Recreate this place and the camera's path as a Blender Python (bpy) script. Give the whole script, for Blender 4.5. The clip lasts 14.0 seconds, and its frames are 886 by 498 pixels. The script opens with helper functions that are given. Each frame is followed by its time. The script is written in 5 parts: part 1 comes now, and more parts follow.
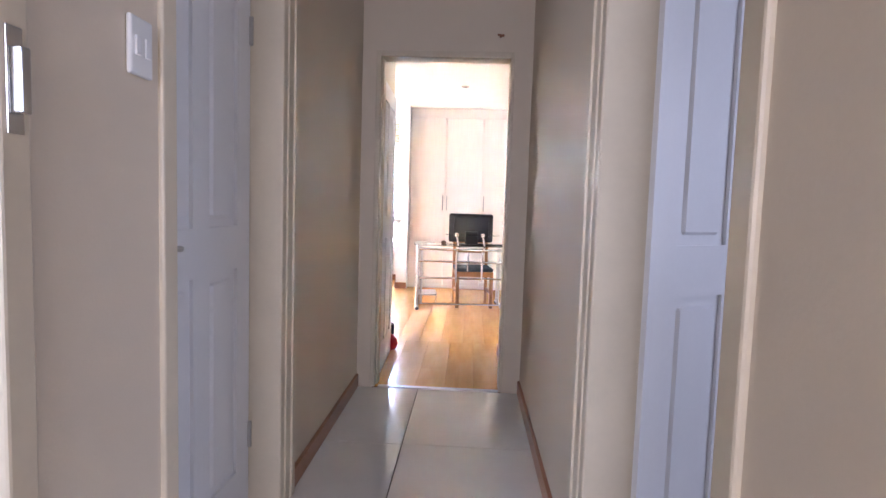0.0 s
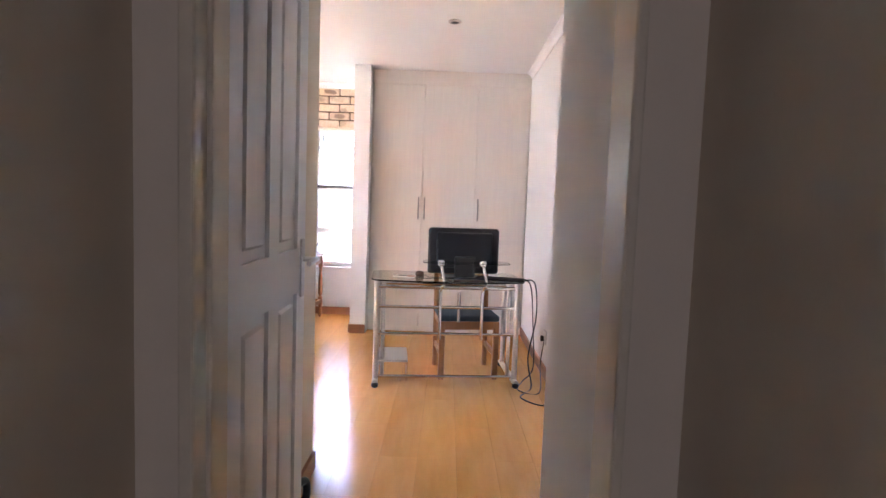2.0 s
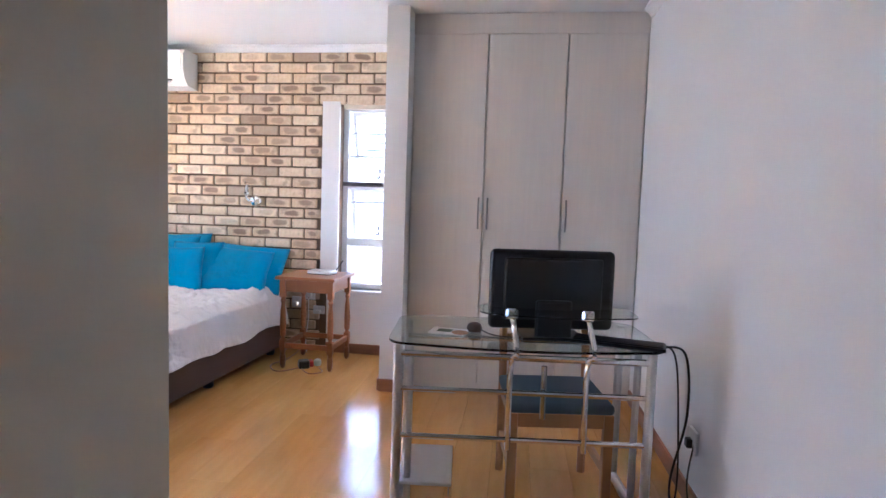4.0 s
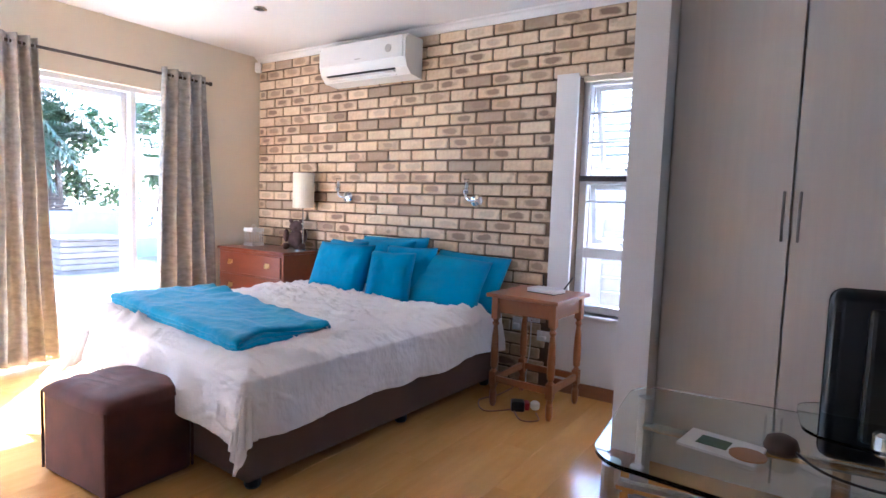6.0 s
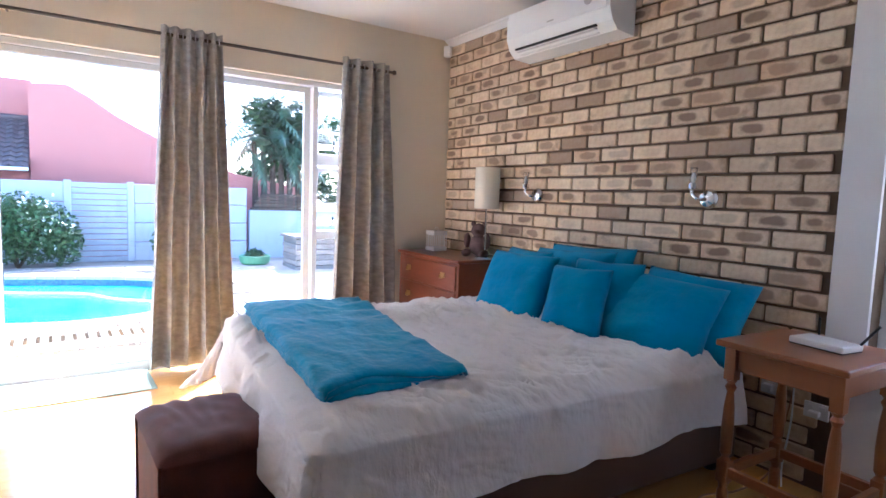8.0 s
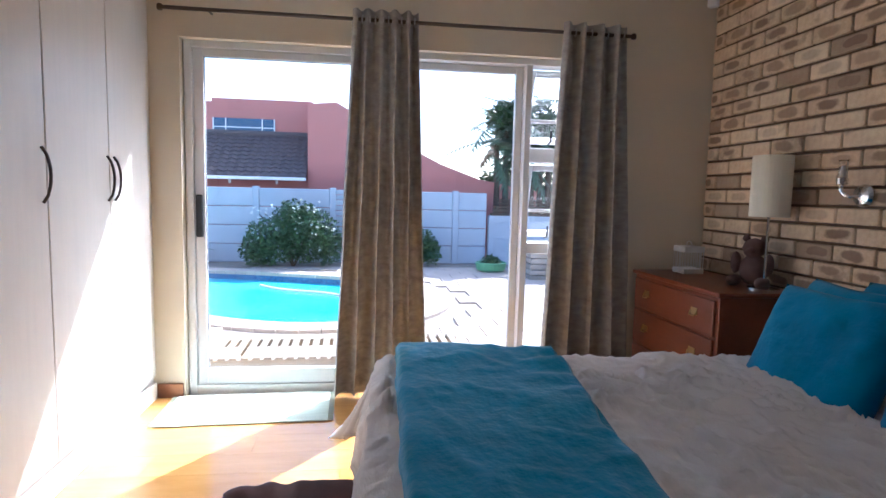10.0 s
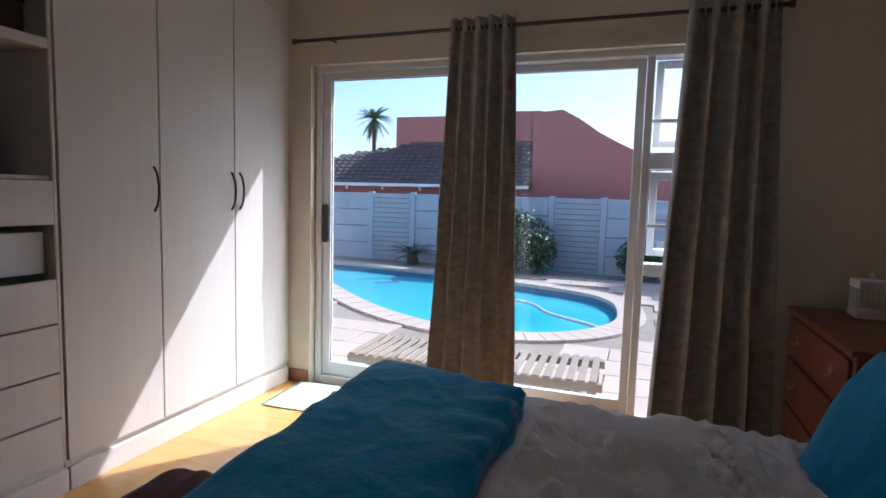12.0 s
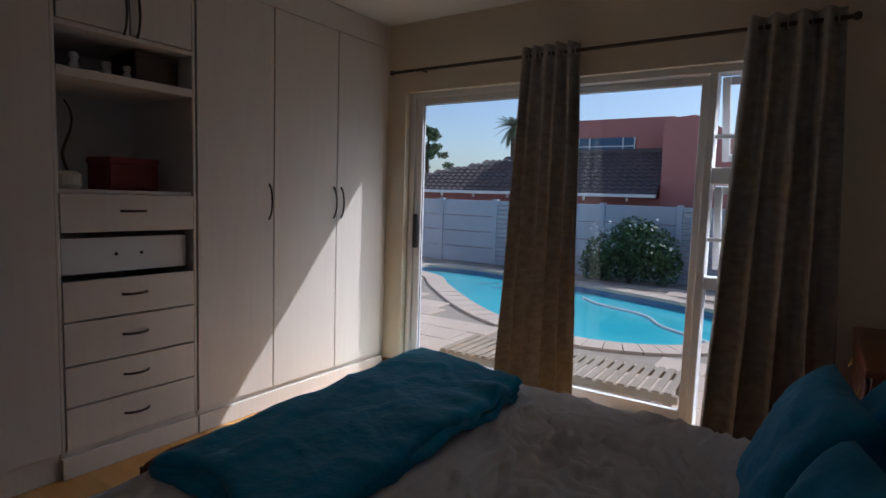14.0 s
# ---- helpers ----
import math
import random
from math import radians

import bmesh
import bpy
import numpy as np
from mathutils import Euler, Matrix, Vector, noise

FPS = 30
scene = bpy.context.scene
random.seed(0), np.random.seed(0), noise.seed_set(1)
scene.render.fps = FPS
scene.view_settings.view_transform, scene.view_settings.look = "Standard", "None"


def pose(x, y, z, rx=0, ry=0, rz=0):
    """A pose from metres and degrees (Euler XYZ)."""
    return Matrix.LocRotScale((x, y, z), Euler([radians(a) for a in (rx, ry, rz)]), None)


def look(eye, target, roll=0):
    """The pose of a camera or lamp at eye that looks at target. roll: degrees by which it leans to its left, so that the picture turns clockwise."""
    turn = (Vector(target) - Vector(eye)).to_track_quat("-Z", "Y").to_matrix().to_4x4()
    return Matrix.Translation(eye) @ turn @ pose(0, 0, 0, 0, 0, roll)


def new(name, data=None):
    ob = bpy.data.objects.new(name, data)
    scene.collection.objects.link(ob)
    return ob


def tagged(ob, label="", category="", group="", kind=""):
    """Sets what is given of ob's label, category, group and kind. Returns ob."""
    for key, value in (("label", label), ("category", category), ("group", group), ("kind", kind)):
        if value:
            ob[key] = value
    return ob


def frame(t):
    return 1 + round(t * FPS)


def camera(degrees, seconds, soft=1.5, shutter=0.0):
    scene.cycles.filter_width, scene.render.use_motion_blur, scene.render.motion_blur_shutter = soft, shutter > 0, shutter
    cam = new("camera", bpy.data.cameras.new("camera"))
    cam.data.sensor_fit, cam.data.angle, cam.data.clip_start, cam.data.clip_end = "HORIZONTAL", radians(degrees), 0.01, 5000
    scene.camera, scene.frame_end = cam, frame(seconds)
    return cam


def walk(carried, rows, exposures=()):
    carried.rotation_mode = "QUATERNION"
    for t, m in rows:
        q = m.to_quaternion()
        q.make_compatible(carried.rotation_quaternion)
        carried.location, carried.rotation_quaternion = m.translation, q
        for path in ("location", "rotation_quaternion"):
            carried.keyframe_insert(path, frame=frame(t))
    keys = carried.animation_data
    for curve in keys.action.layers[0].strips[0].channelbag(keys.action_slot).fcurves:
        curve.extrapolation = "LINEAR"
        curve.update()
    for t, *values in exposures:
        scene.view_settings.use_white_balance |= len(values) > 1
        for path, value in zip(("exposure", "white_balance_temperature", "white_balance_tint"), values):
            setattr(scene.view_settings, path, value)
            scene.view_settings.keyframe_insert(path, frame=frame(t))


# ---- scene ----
cam = camera(76.7, 14.0)
PATH = [
    (0, (0.881, -0.271, 1.192), (0.788, 1.721, 1.038), 1.8),
    (0.5, (0.871, 0.357, 1.23), (0.809, 2.349, 1.067), 2.0),
    (1, (0.845, 1.029, 1.217), (0.811, 3.022, 1.059), 2.1),
    (1.5, (0.812, 1.656, 1.23), (0.791, 3.65, 1.08), 2.0),
    (2, (0.769, 2.234, 1.256), (0.757, 4.229, 1.106), 2.0),
    (2.2, (0.742, 2.432, 1.251), (0.744, 4.426, 1.106), 1.8),
    (4.3, (0.736, 4.179, 1.272), (0.345, 6.134, 1.119), 1.9),
    (4.5, (0.731, 4.329, 1.27), (0.234, 6.26, 1.117), 1.9),
    (5, (0.703, 4.572, 1.26), (-0.009, 6.434, 1.103), 1.9),
    (5.5, (0.68, 4.777, 1.263), (-0.238, 6.547, 1.101), 2.0),
    (6, (0.613, 4.968, 1.238), (-0.497, 6.624, 1.078), 2.0),
    (6.5, (0.543, 5.182, 1.252), (-0.741, 6.705, 1.081), 1.9),
    (7, (0.466, 5.416, 1.235), (-0.977, 6.791, 1.063), 2.1),
    (7.5, (0.343, 5.641, 1.234), (-1.225, 6.87, 1.058), 2.1),
    (8, (0.193, 5.825, 1.226), (-1.478, 6.908, 1.046), 2.0),
    (8.5, (0.022, 5.984, 1.204), (-1.754, 6.887, 1.027), 1.7),
    (9, (-0.214, 6.09, 1.2), (-2.079, 6.79, 1.021), 1.7),
    (9.2, (-0.298, 6.129, 1.208), (-2.191, 6.746, 1.025), 1.6),
    (11.5, (-0.809, 7.127, 1.25), (-2.745, 6.66, 1.061), 1.6),
    (12, (-0.812, 7.353, 1.278), (-2.689, 6.688, 1.088), 1.6),
    (12.5, (-0.777, 7.5, 1.286), (-2.616, 6.735, 1.1), 1.5),
    (13, (-0.748, 7.706, 1.323), (-2.521, 6.8, 1.138), 1.6),
    (13.5, (-0.717, 7.824, 1.333), (-2.428, 6.804, 1.15), 1.7),
    (14, (-0.684, 7.887, 1.329), (-2.337, 6.775, 1.146), 1.9),
]
EXPOSURES = [(0, 6.25, 5500, 17), (0.5, 6.05, 5300, 16), (1, 5.85, 5150, 16), (1.5, 5.25, 5400, 19), (2.2, 5.1, 5600, 19), (4.3, 4.1, 4900, 13), (5, 3.85, 4900, 13), (6, 3.7, 4900, 13), (7.5, 3.2, 4900, 12), (9.2, 2.35, 5000, 11), (11.3, 0.9, 5200, 11), (12.5, 0.38, 5200, 11), (14, -0.25, 5450, 11)]
walk(cam, [(t, look(eye, target, roll)) for t, eye, target, roll in PATH], EXPOSURES)
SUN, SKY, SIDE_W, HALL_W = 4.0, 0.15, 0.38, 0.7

# ---- light ----
world = bpy.data.worlds.new("world")
scene.world = world
world.use_nodes = True
sky = world.node_tree.nodes.new("ShaderNodeTexSky")
sky.sky_type, sky.sun_disc = "NISHITA", False
sky.sun_elevation, sky.sun_rotation = radians(44.6), radians(-53)
sky.air_density, sky.dust_density = 1.0, 1.5
world.node_tree.nodes["Background"].inputs["Strength"].default_value = SKY
world.node_tree.links.new(sky.outputs[0], world.node_tree.nodes["Background"].inputs["Color"])
sun = new("sun", bpy.data.lights.new("sun", "SUN"))
sun.data.energy, sun.data.angle, sun.data.color = SUN, radians(0.5), (1.0, 0.94, 0.86)
sun.matrix_world = look((-10, 10, 12), (-10 + 0.8, 10 - 0.6, 12 - 0.985))


def unseen_light(place, target, w, h, power, color=(0.85, 0.92, 1.0)):
    lamp = new("unseen_light", bpy.data.lights.new("unseen_light", "AREA"))
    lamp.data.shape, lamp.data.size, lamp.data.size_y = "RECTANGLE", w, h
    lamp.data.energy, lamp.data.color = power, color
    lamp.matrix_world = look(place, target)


# Added lamp for daylight of the side bedroom, whose window isn't built.
unseen_light((3.9, 0.4, 1.5), (0, 0.6, 1.3), 1.6, 1.2, SIDE_W, (0.85, 0.86, 1.0))
# Added fill behind the camera; no window stands at this hall end.
unseen_light((0.7, -3.1, 1.5), (0.7, 3, 1.2), 0.8, 1.4, HALL_W, (0.95, 0.9, 0.95))
# Added lamp for bluish daylight out of the left-hand room, no window built.
unseen_light((-1.35, -1.9, 1.5), (1.2, 1.6, 1.3), 1.0, 1.2, 2.4 * SIDE_W, (0.85, 0.88, 1.0))

# ---- materials ----


def mat(name, color, rough=0.5, metal=0.0, vary=0.12, scale=4.0, fine=60.0, bump=0.05, alt=None, stretch=(1, 1, 1), rand=0.0, coat=0.0, sheen=0.0, trans=0.0, dist=0.004):
    """A procedural material: two scales of noise between the colour and a second tone, bump, and roughness wear."""
    m = bpy.data.materials.new(name)
    m.use_nodes = True
    nt = m.node_tree
    n, l = nt.nodes, nt.links
    b = n["Principled BSDF"]
    b.inputs["Metallic"].default_value = metal
    b.inputs["Coat Weight"].default_value = coat
    b.inputs["Coat Roughness"].default_value = 0.12
    b.inputs["Sheen Weight"].default_value = sheen
    b.inputs["Transmission Weight"].default_value = trans
    tc = n.new("ShaderNodeTexCoord")
    mp = n.new("ShaderNodeMapping")
    mp.inputs["Scale"].default_value = stretch
    l.new(tc.outputs["Object"], mp.inputs["Vector"])
    big, small = n.new("ShaderNodeTexNoise"), n.new("ShaderNodeTexNoise")
    for tex, s in ((big, scale), (small, fine)):
        tex.inputs["Scale"].default_value = s
        tex.inputs["Detail"].default_value = 4
        l.new(mp.outputs[0], tex.inputs["Vector"])
    add = n.new("ShaderNodeMath")
    add.operation = "MULTIPLY_ADD"
    add.inputs[1].default_value = 0.35
    l.new(small.outputs["Fac"], add.inputs[0])
    l.new(big.outputs["Fac"], add.inputs[2])
    last = add.outputs[0]
    if rand:
        info = n.new("ShaderNodeObjectInfo")
        isl = n.new("ShaderNodeMath")
        isl.operation = "MULTIPLY_ADD"
        isl.inputs[1].default_value = rand
        l.new(info.outputs["Random"], isl.inputs[0])
        l.new(last, isl.inputs[2])
        sub = n.new("ShaderNodeMath")
        sub.operation = "SUBTRACT"
        sub.inputs[1].default_value = rand / 2
        l.new(isl.outputs[0], sub.inputs[0])
        last = sub.outputs[0]
    ramp = n.new("ShaderNodeValToRGB")
    ramp.color_ramp.elements[0].position, ramp.color_ramp.elements[1].position = 0.4, 0.95
    c2 = alt if alt else tuple(max(0.0, c * (1 - vary * 2)) for c in color)
    ramp.color_ramp.elements[0].color = (*c2, 1)
    ramp.color_ramp.elements[1].color = (*color, 1)
    l.new(last, ramp.inputs["Fac"])
    l.new(ramp.outputs["Color"], b.inputs["Base Color"])
    mr = n.new("ShaderNodeMapRange")
    mr.inputs["To Min"].default_value, mr.inputs["To Max"].default_value = max(0.0, rough - 0.07), min(1.0, rough + 0.07)
    l.new(big.outputs["Fac"], mr.inputs["Value"])
    l.new(mr.outputs[0], b.inputs["Roughness"])
    if bump:
        bp = n.new("ShaderNodeBump")
        bp.inputs["Strength"].default_value, bp.inputs["Distance"].default_value = bump, dist
        l.new(small.outputs["Fac"], bp.inputs["Height"])
        l.new(bp.outputs[0], b.inputs["Normal"])
    return m


def brick_mat(name, pale, dark, smudge):
    m = mat(name, pale, 0.85, vary=0.1, scale=30, fine=180, bump=0.5, rand=0.5, alt=dark)
    n, l = m.node_tree.nodes, m.node_tree.links
    b = n["Principled BSDF"]
    tc, info, sep = n.new("ShaderNodeTexCoord"), n.new("ShaderNodeObjectInfo"), n.new("ShaderNodeVectorMath")
    sep.operation = "MULTIPLY_ADD"
    sep.inputs[1].default_value = (7.0, 7.0, 9.0)
    off = n.new("ShaderNodeVectorMath")
    off.operation = "SCALE"
    off.inputs[0].default_value = (31.0, 17.0, 53.0)
    l.new(info.outputs["Random"], off.inputs["Scale"])
    l.new(tc.outputs["Object"], sep.inputs[0])
    l.new(off.outputs[0], sep.inputs[2])
    geo = n.new("ShaderNodeNewGeometry")

    def calc(op, *vals):
        node = n.new("ShaderNodeMath")
        node.operation = op
        for k, v in enumerate(vals):
            if isinstance(v, (int, float)):
                node.inputs[k].default_value = v
            else:
                l.new(v, node.inputs[k])
        return node.outputs[0]

    luck = calc("FRACT", calc("ADD", info.outputs["Random"], geo.outputs["Random Per Island"]))
    luck2 = calc("FRACT", calc("MULTIPLY", luck, 7.31))
    tex = n.new("ShaderNodeTexNoise")
    tex.inputs["Scale"].default_value = 1.3
    tex.inputs["Detail"].default_value = 4
    l.new(sep.outputs[0], tex.inputs["Vector"])
    uv = n.new("ShaderNodeSeparateXYZ")
    l.new(tc.outputs["UV"], uv.inputs[0])
    du_ = calc("DIVIDE", calc("SUBTRACT", uv.outputs["X"], calc("MULTIPLY_ADD", luck2, 0.24, 0.38)), 0.33)
    dv_ = calc("DIVIDE", calc("SUBTRACT", uv.outputs["Y"], 0.5), 0.36)
    ell = calc("POWER", calc("ADD", calc("POWER", calc("ABSOLUTE", du_), 3.0), calc("POWER", calc("ABSOLUTE", dv_), 3.0)), 0.333)
    fuzzy = calc("ADD", ell, calc("MULTIPLY_ADD", tex.outputs["Fac"], 1.6, -0.8))
    heart = n.new("ShaderNodeMapRange")
    heart.inputs["From Min"].default_value, heart.inputs["From Max"].default_value = 1.0, 0.7
    l.new(fuzzy, heart.inputs["Value"])
    some = n.new("ShaderNodeMapRange")
    some.inputs["From Min"].default_value, some.inputs["From Max"].default_value = 0.25, 0.9
    some.inputs["To Max"].default_value = 0.85
    l.new(luck, some.inputs["Value"])
    spots = n.new("ShaderNodeMapRange")
    spots.inputs["From Min"].default_value, spots.inputs["From Max"].default_value = 0.6, 0.72
    spots.inputs["To Max"].default_value = 0.5
    l.new(tex.outputs["Fac"], spots.inputs["Value"])
    burnt = calc("MULTIPLY", calc("GREATER_THAN", luck2, 0.88), 0.55)
    stain = calc("MAXIMUM", calc("MAXIMUM", calc("MULTIPLY", heart.outputs[0], some.outputs[0]), spots.outputs[0]), burnt)
    mix = n.new("ShaderNodeMix")
    mix.data_type = "RGBA"
    old = b.inputs["Base Color"].links[0].from_socket
    l.new(stain, mix.inputs["Factor"])
    l.new(old, mix.inputs["A"])
    mix.inputs["B"].default_value = (*smudge, 1)
    l.new(mix.outputs["Result"], b.inputs["Base Color"])
    return m


def glass_mat(name, tint=(1, 1, 1)):
    m = bpy.data.materials.new(name)
    m.use_nodes = True
    b = m.node_tree.nodes["Principled BSDF"]
    b.inputs["Base Color"].default_value = (*tint, 1)
    b.inputs["Roughness"].default_value = 0.0
    b.inputs["IOR"].default_value = 1.45
    b.inputs["Transmission Weight"].default_value = 1.0
    return m


CREAM = mat("cream wall paint", (0.7, 0.63, 0.5), 0.7, vary=0.03, scale=1.5, fine=140, bump=0.12)
HALLP = mat("hall wall paint", (0.7, 0.61, 0.48), 0.5, vary=0.03, scale=1.5, fine=120, bump=0.1)
WHITEW = mat("pale wall paint", (0.78, 0.76, 0.74), 0.7, vary=0.03, scale=1.2, fine=140, bump=0.1)
CEIL = mat("ceiling paint", (0.76, 0.75, 0.74), 0.85, vary=0.02, scale=1, fine=90, bump=0.06)
TRIMP = mat("cream gloss paint", (0.68, 0.6, 0.46), 0.35, vary=0.05, scale=6, fine=50, bump=0.05)
DOORP = mat("white door paint", (0.8, 0.8, 0.8), 0.4, vary=0.03, scale=3, fine=70, bump=0.05)
SKIRT = mat("reddish skirting wood", (0.36, 0.15, 0.07), 0.35, vary=0.2, scale=3, fine=60, stretch=(1, 1, 6))
LAMIN = mat("honey laminate", (0.66, 0.365, 0.115), 0.16, vary=0.1, scale=2.2, fine=30, bump=0.02, stretch=(7, 1, 1), rand=0.28, alt=(0.55, 0.28, 0.075))
SUBFL = mat("floor gap", (0.2, 0.11, 0.04), 0.7)
TILE = mat("white floor tile", (0.72, 0.7, 0.66), 0.1, vary=0.04, scale=3, fine=30, bump=0.01, rand=0.1)
GROUT = mat("dark grout", (0.12, 0.11, 0.1), 0.9)
MORTAR = mat("brown mortar", (0.17, 0.112, 0.068), 0.95, vary=0.2, scale=8, fine=160, bump=0.5)
BRICK = brick_mat("stock brick", (0.78, 0.63, 0.45), (0.58, 0.42, 0.27), (0.2, 0.125, 0.09))
MELAM = mat("white woodgrain melamine", (0.73, 0.67, 0.61), 0.42, vary=0.035, scale=5, fine=60, bump=0.06, stretch=(9, 9, 0.6))
MELIN = mat("white melamine interior", (0.74, 0.74, 0.74), 0.5, vary=0.03)
CHROME = mat("chrome", (0.75, 0.75, 0.76), 0.14, 1.0, vary=0.05)
BRUSH = mat("brushed steel", (0.55, 0.54, 0.53), 0.32, 1.0, vary=0.06)
STEELD = mat("satin nickel", (0.3, 0.29, 0.28), 0.38, 0.9, vary=0.06)
DARKM = mat("dark bronze metal", (0.09, 0.07, 0.06), 0.4, 0.8, vary=0.1)
BLACKP = mat("black plastic", (0.012, 0.012, 0.014), 0.3, vary=0.1, bump=0.03, fine=300)
SCREENB = mat("matt black plastic", (0.02, 0.02, 0.022), 0.5, vary=0.1, bump=0.05, fine=300)
WHITEP = mat("white plastic", (0.8, 0.8, 0.78), 0.35, vary=0.02)
ALU = mat("white aluminium", (0.74, 0.74, 0.75), 0.35, vary=0.03)
GLASS = glass_mat("clear glass")
DESKG = glass_mat("green edged glass", (0.86, 0.95, 0.92))
DUVET = mat("white cotton", (0.82, 0.79, 0.78), 0.9, vary=0.02, scale=5, fine=13, bump=0.45, sheen=0.15, dist=0.025, stretch=(1.0, 1.9, 1.0))
BLUE = mat("turquoise cotton", (0.0, 0.27, 0.52), 0.85, vary=0.1, scale=6, fine=14, bump=0.35, dist=0.03, sheen=0.1)
BLUET = mat("turquoise fleece", (0.0, 0.31, 0.55), 0.95, vary=0.1, scale=9, fine=22, bump=0.5, dist=0.02, sheen=0.3)
BASEF = mat("brown woven fabric", (0.15, 0.09, 0.068), 0.9, vary=0.08, scale=6, fine=500, bump=0.3)
SUEDE = mat("dark brown suede", (0.12, 0.032, 0.02), 0.9, vary=0.3, scale=9, fine=200, bump=0.25, sheen=0.08)
CURT = mat("taupe patterned curtain", (0.45, 0.425, 0.395), 0.8, vary=0.05, scale=14, fine=300, bump=0.15, alt=(0.24, 0.225, 0.21), stretch=(1, 1, 2.2), trans=0.0)
PINE = mat("reddish pine", (0.36, 0.13, 0.042), 0.32, vary=0.14, scale=3, fine=45, stretch=(1, 1, 0.25), bump=0.05)
CHESTW = mat("dark mahogany", (0.22, 0.062, 0.025), 0.3, vary=0.2, scale=3, fine=40, stretch=(0.3, 1, 1), bump=0.05)
OAK = mat("oak chair wood", (0.42, 0.2, 0.075), 0.4, vary=0.14, scale=4, fine=50, stretch=(1, 1, 0.3))
SEATF = mat("slate blue upholstery", (0.09, 0.12, 0.15), 0.9, vary=0.1, fine=400, bump=0.3)
BRASS = mat("brass", (0.6, 0.42, 0.18), 0.35, 1.0)
SHADE = mat("cream lampshade", (0.8, 0.76, 0.64), 0.9, vary=0.03, fine=300, bump=0.15)
PLUSH = mat("mauve brown plush", (0.2, 0.12, 0.11), 0.95, vary=0.2, scale=20, fine=250, bump=0.7)
RED = mat("red vinyl", (0.5, 0.02, 0.03), 0.4)
RUG = mat("pale mint cotton rug", (0.6, 0.7, 0.6), 0.95, vary=0.08, scale=8, fine=200, bump=0.5, stretch=(6, 1, 1))
# Grey put into the paint to hold down brightness through the narrow window.
BOARD = mat("greyed white board paint", (0.52, 0.52, 0.51), 0.7, vary=0.08, scale=4, fine=60, bump=0.1, rand=0.1)
ROOFG = mat("pale grey roof tile", (0.36, 0.34, 0.33), 0.85, vary=0.15, scale=5, fine=50, bump=0.3, rand=0.3)
FENCE = mat("grey painted precast", (0.46, 0.5, 0.56), 0.85, vary=0.06, scale=3, fine=80, bump=0.2)
PAVE = mat("sandstone paver", (0.56, 0.45, 0.36), 0.9, vary=0.08, scale=4, fine=90, bump=0.4, rand=0.35)
SAND = mat("paving joint", (0.36, 0.3, 0.24), 0.95, vary=0.15, scale=5, fine=120, bump=0.3)
WATER = mat("pool water", (0.13, 0.6, 0.66), 0.06, vary=0.1, scale=0.9, fine=9, bump=0.6, alt=(0.06, 0.47, 0.58))
MOSAIC = mat("blue mosaic tile", (0.12, 0.28, 0.45), 0.3, vary=0.3, scale=25, fine=60, alt=(0.01, 0.06, 0.18))
TERRA = mat("terracotta render", (0.5, 0.2, 0.17), 0.9, vary=0.06, scale=2, fine=60, bump=0.2)
ROOFT = mat("brown roof tile", (0.13, 0.1, 0.095), 0.8, vary=0.2, scale=3, fine=40, bump=0.3, rand=0.3)
LEAF = mat("green leaf", (0.07, 0.13, 0.035), 0.5, vary=0.25, scale=4, fine=40, alt=(0.03, 0.065, 0.02))
LEAFP = mat("grey green frond", (0.11, 0.17, 0.1), 0.5, vary=0.25, scale=2, fine=30, alt=(0.035, 0.07, 0.03))
BARK = mat("brown bark", (0.13, 0.09, 0.06), 0.95, vary=0.3, scale=6, fine=50, bump=0.6)
PETAL = mat("white petal", (0.8, 0.8, 0.78), 0.7)
TEAK = mat("weathered teak", (0.36, 0.3, 0.23), 0.85, vary=0.15, scale=5, fine=70, stretch=(1, 1, 1), bump=0.2)
STONE = mat("stacked stone", (0.34, 0.3, 0.26), 0.9, vary=0.2, scale=6, fine=60, bump=0.5, rand=0.4)
POT = mat("green glazed pot", (0.16, 0.4, 0.2), 0.4)
BOXR = mat("dark red card", (0.24, 0.03, 0.03), 0.6)
BOXB = mat("dark brown wood box", (0.1, 0.055, 0.035), 0.6)
CARP = mat("side room carpet", (0.3, 0.27, 0.24), 0.95)
WINBLUE = mat("blue tinted window glass", (0.02, 0.07, 0.16), 0.1)

# ---- mesh helpers ----


def part(name, bm, material, parent=None, label="", smooth=False):
    me = bpy.data.meshes.new(name)
    bmesh.ops.recalc_face_normals(bm, faces=bm.faces[:])
    if smooth:
        for f in bm.faces:
            f.smooth = True
    bm.to_mesh(me)
    bm.free()
    me.materials.append(material)
    ob = new(name, me)
    if parent:
        ob.parent = parent
    if label:
        ob["label"] = label
    return ob


def thing(name, x, y, z, label, category, rz=0, group=""):
    ob = new(name)
    ob.empty_display_size = 0.1
    ob.matrix_world = pose(x, y, z, 0, 0, rz)
    return tagged(ob, label, category, group)


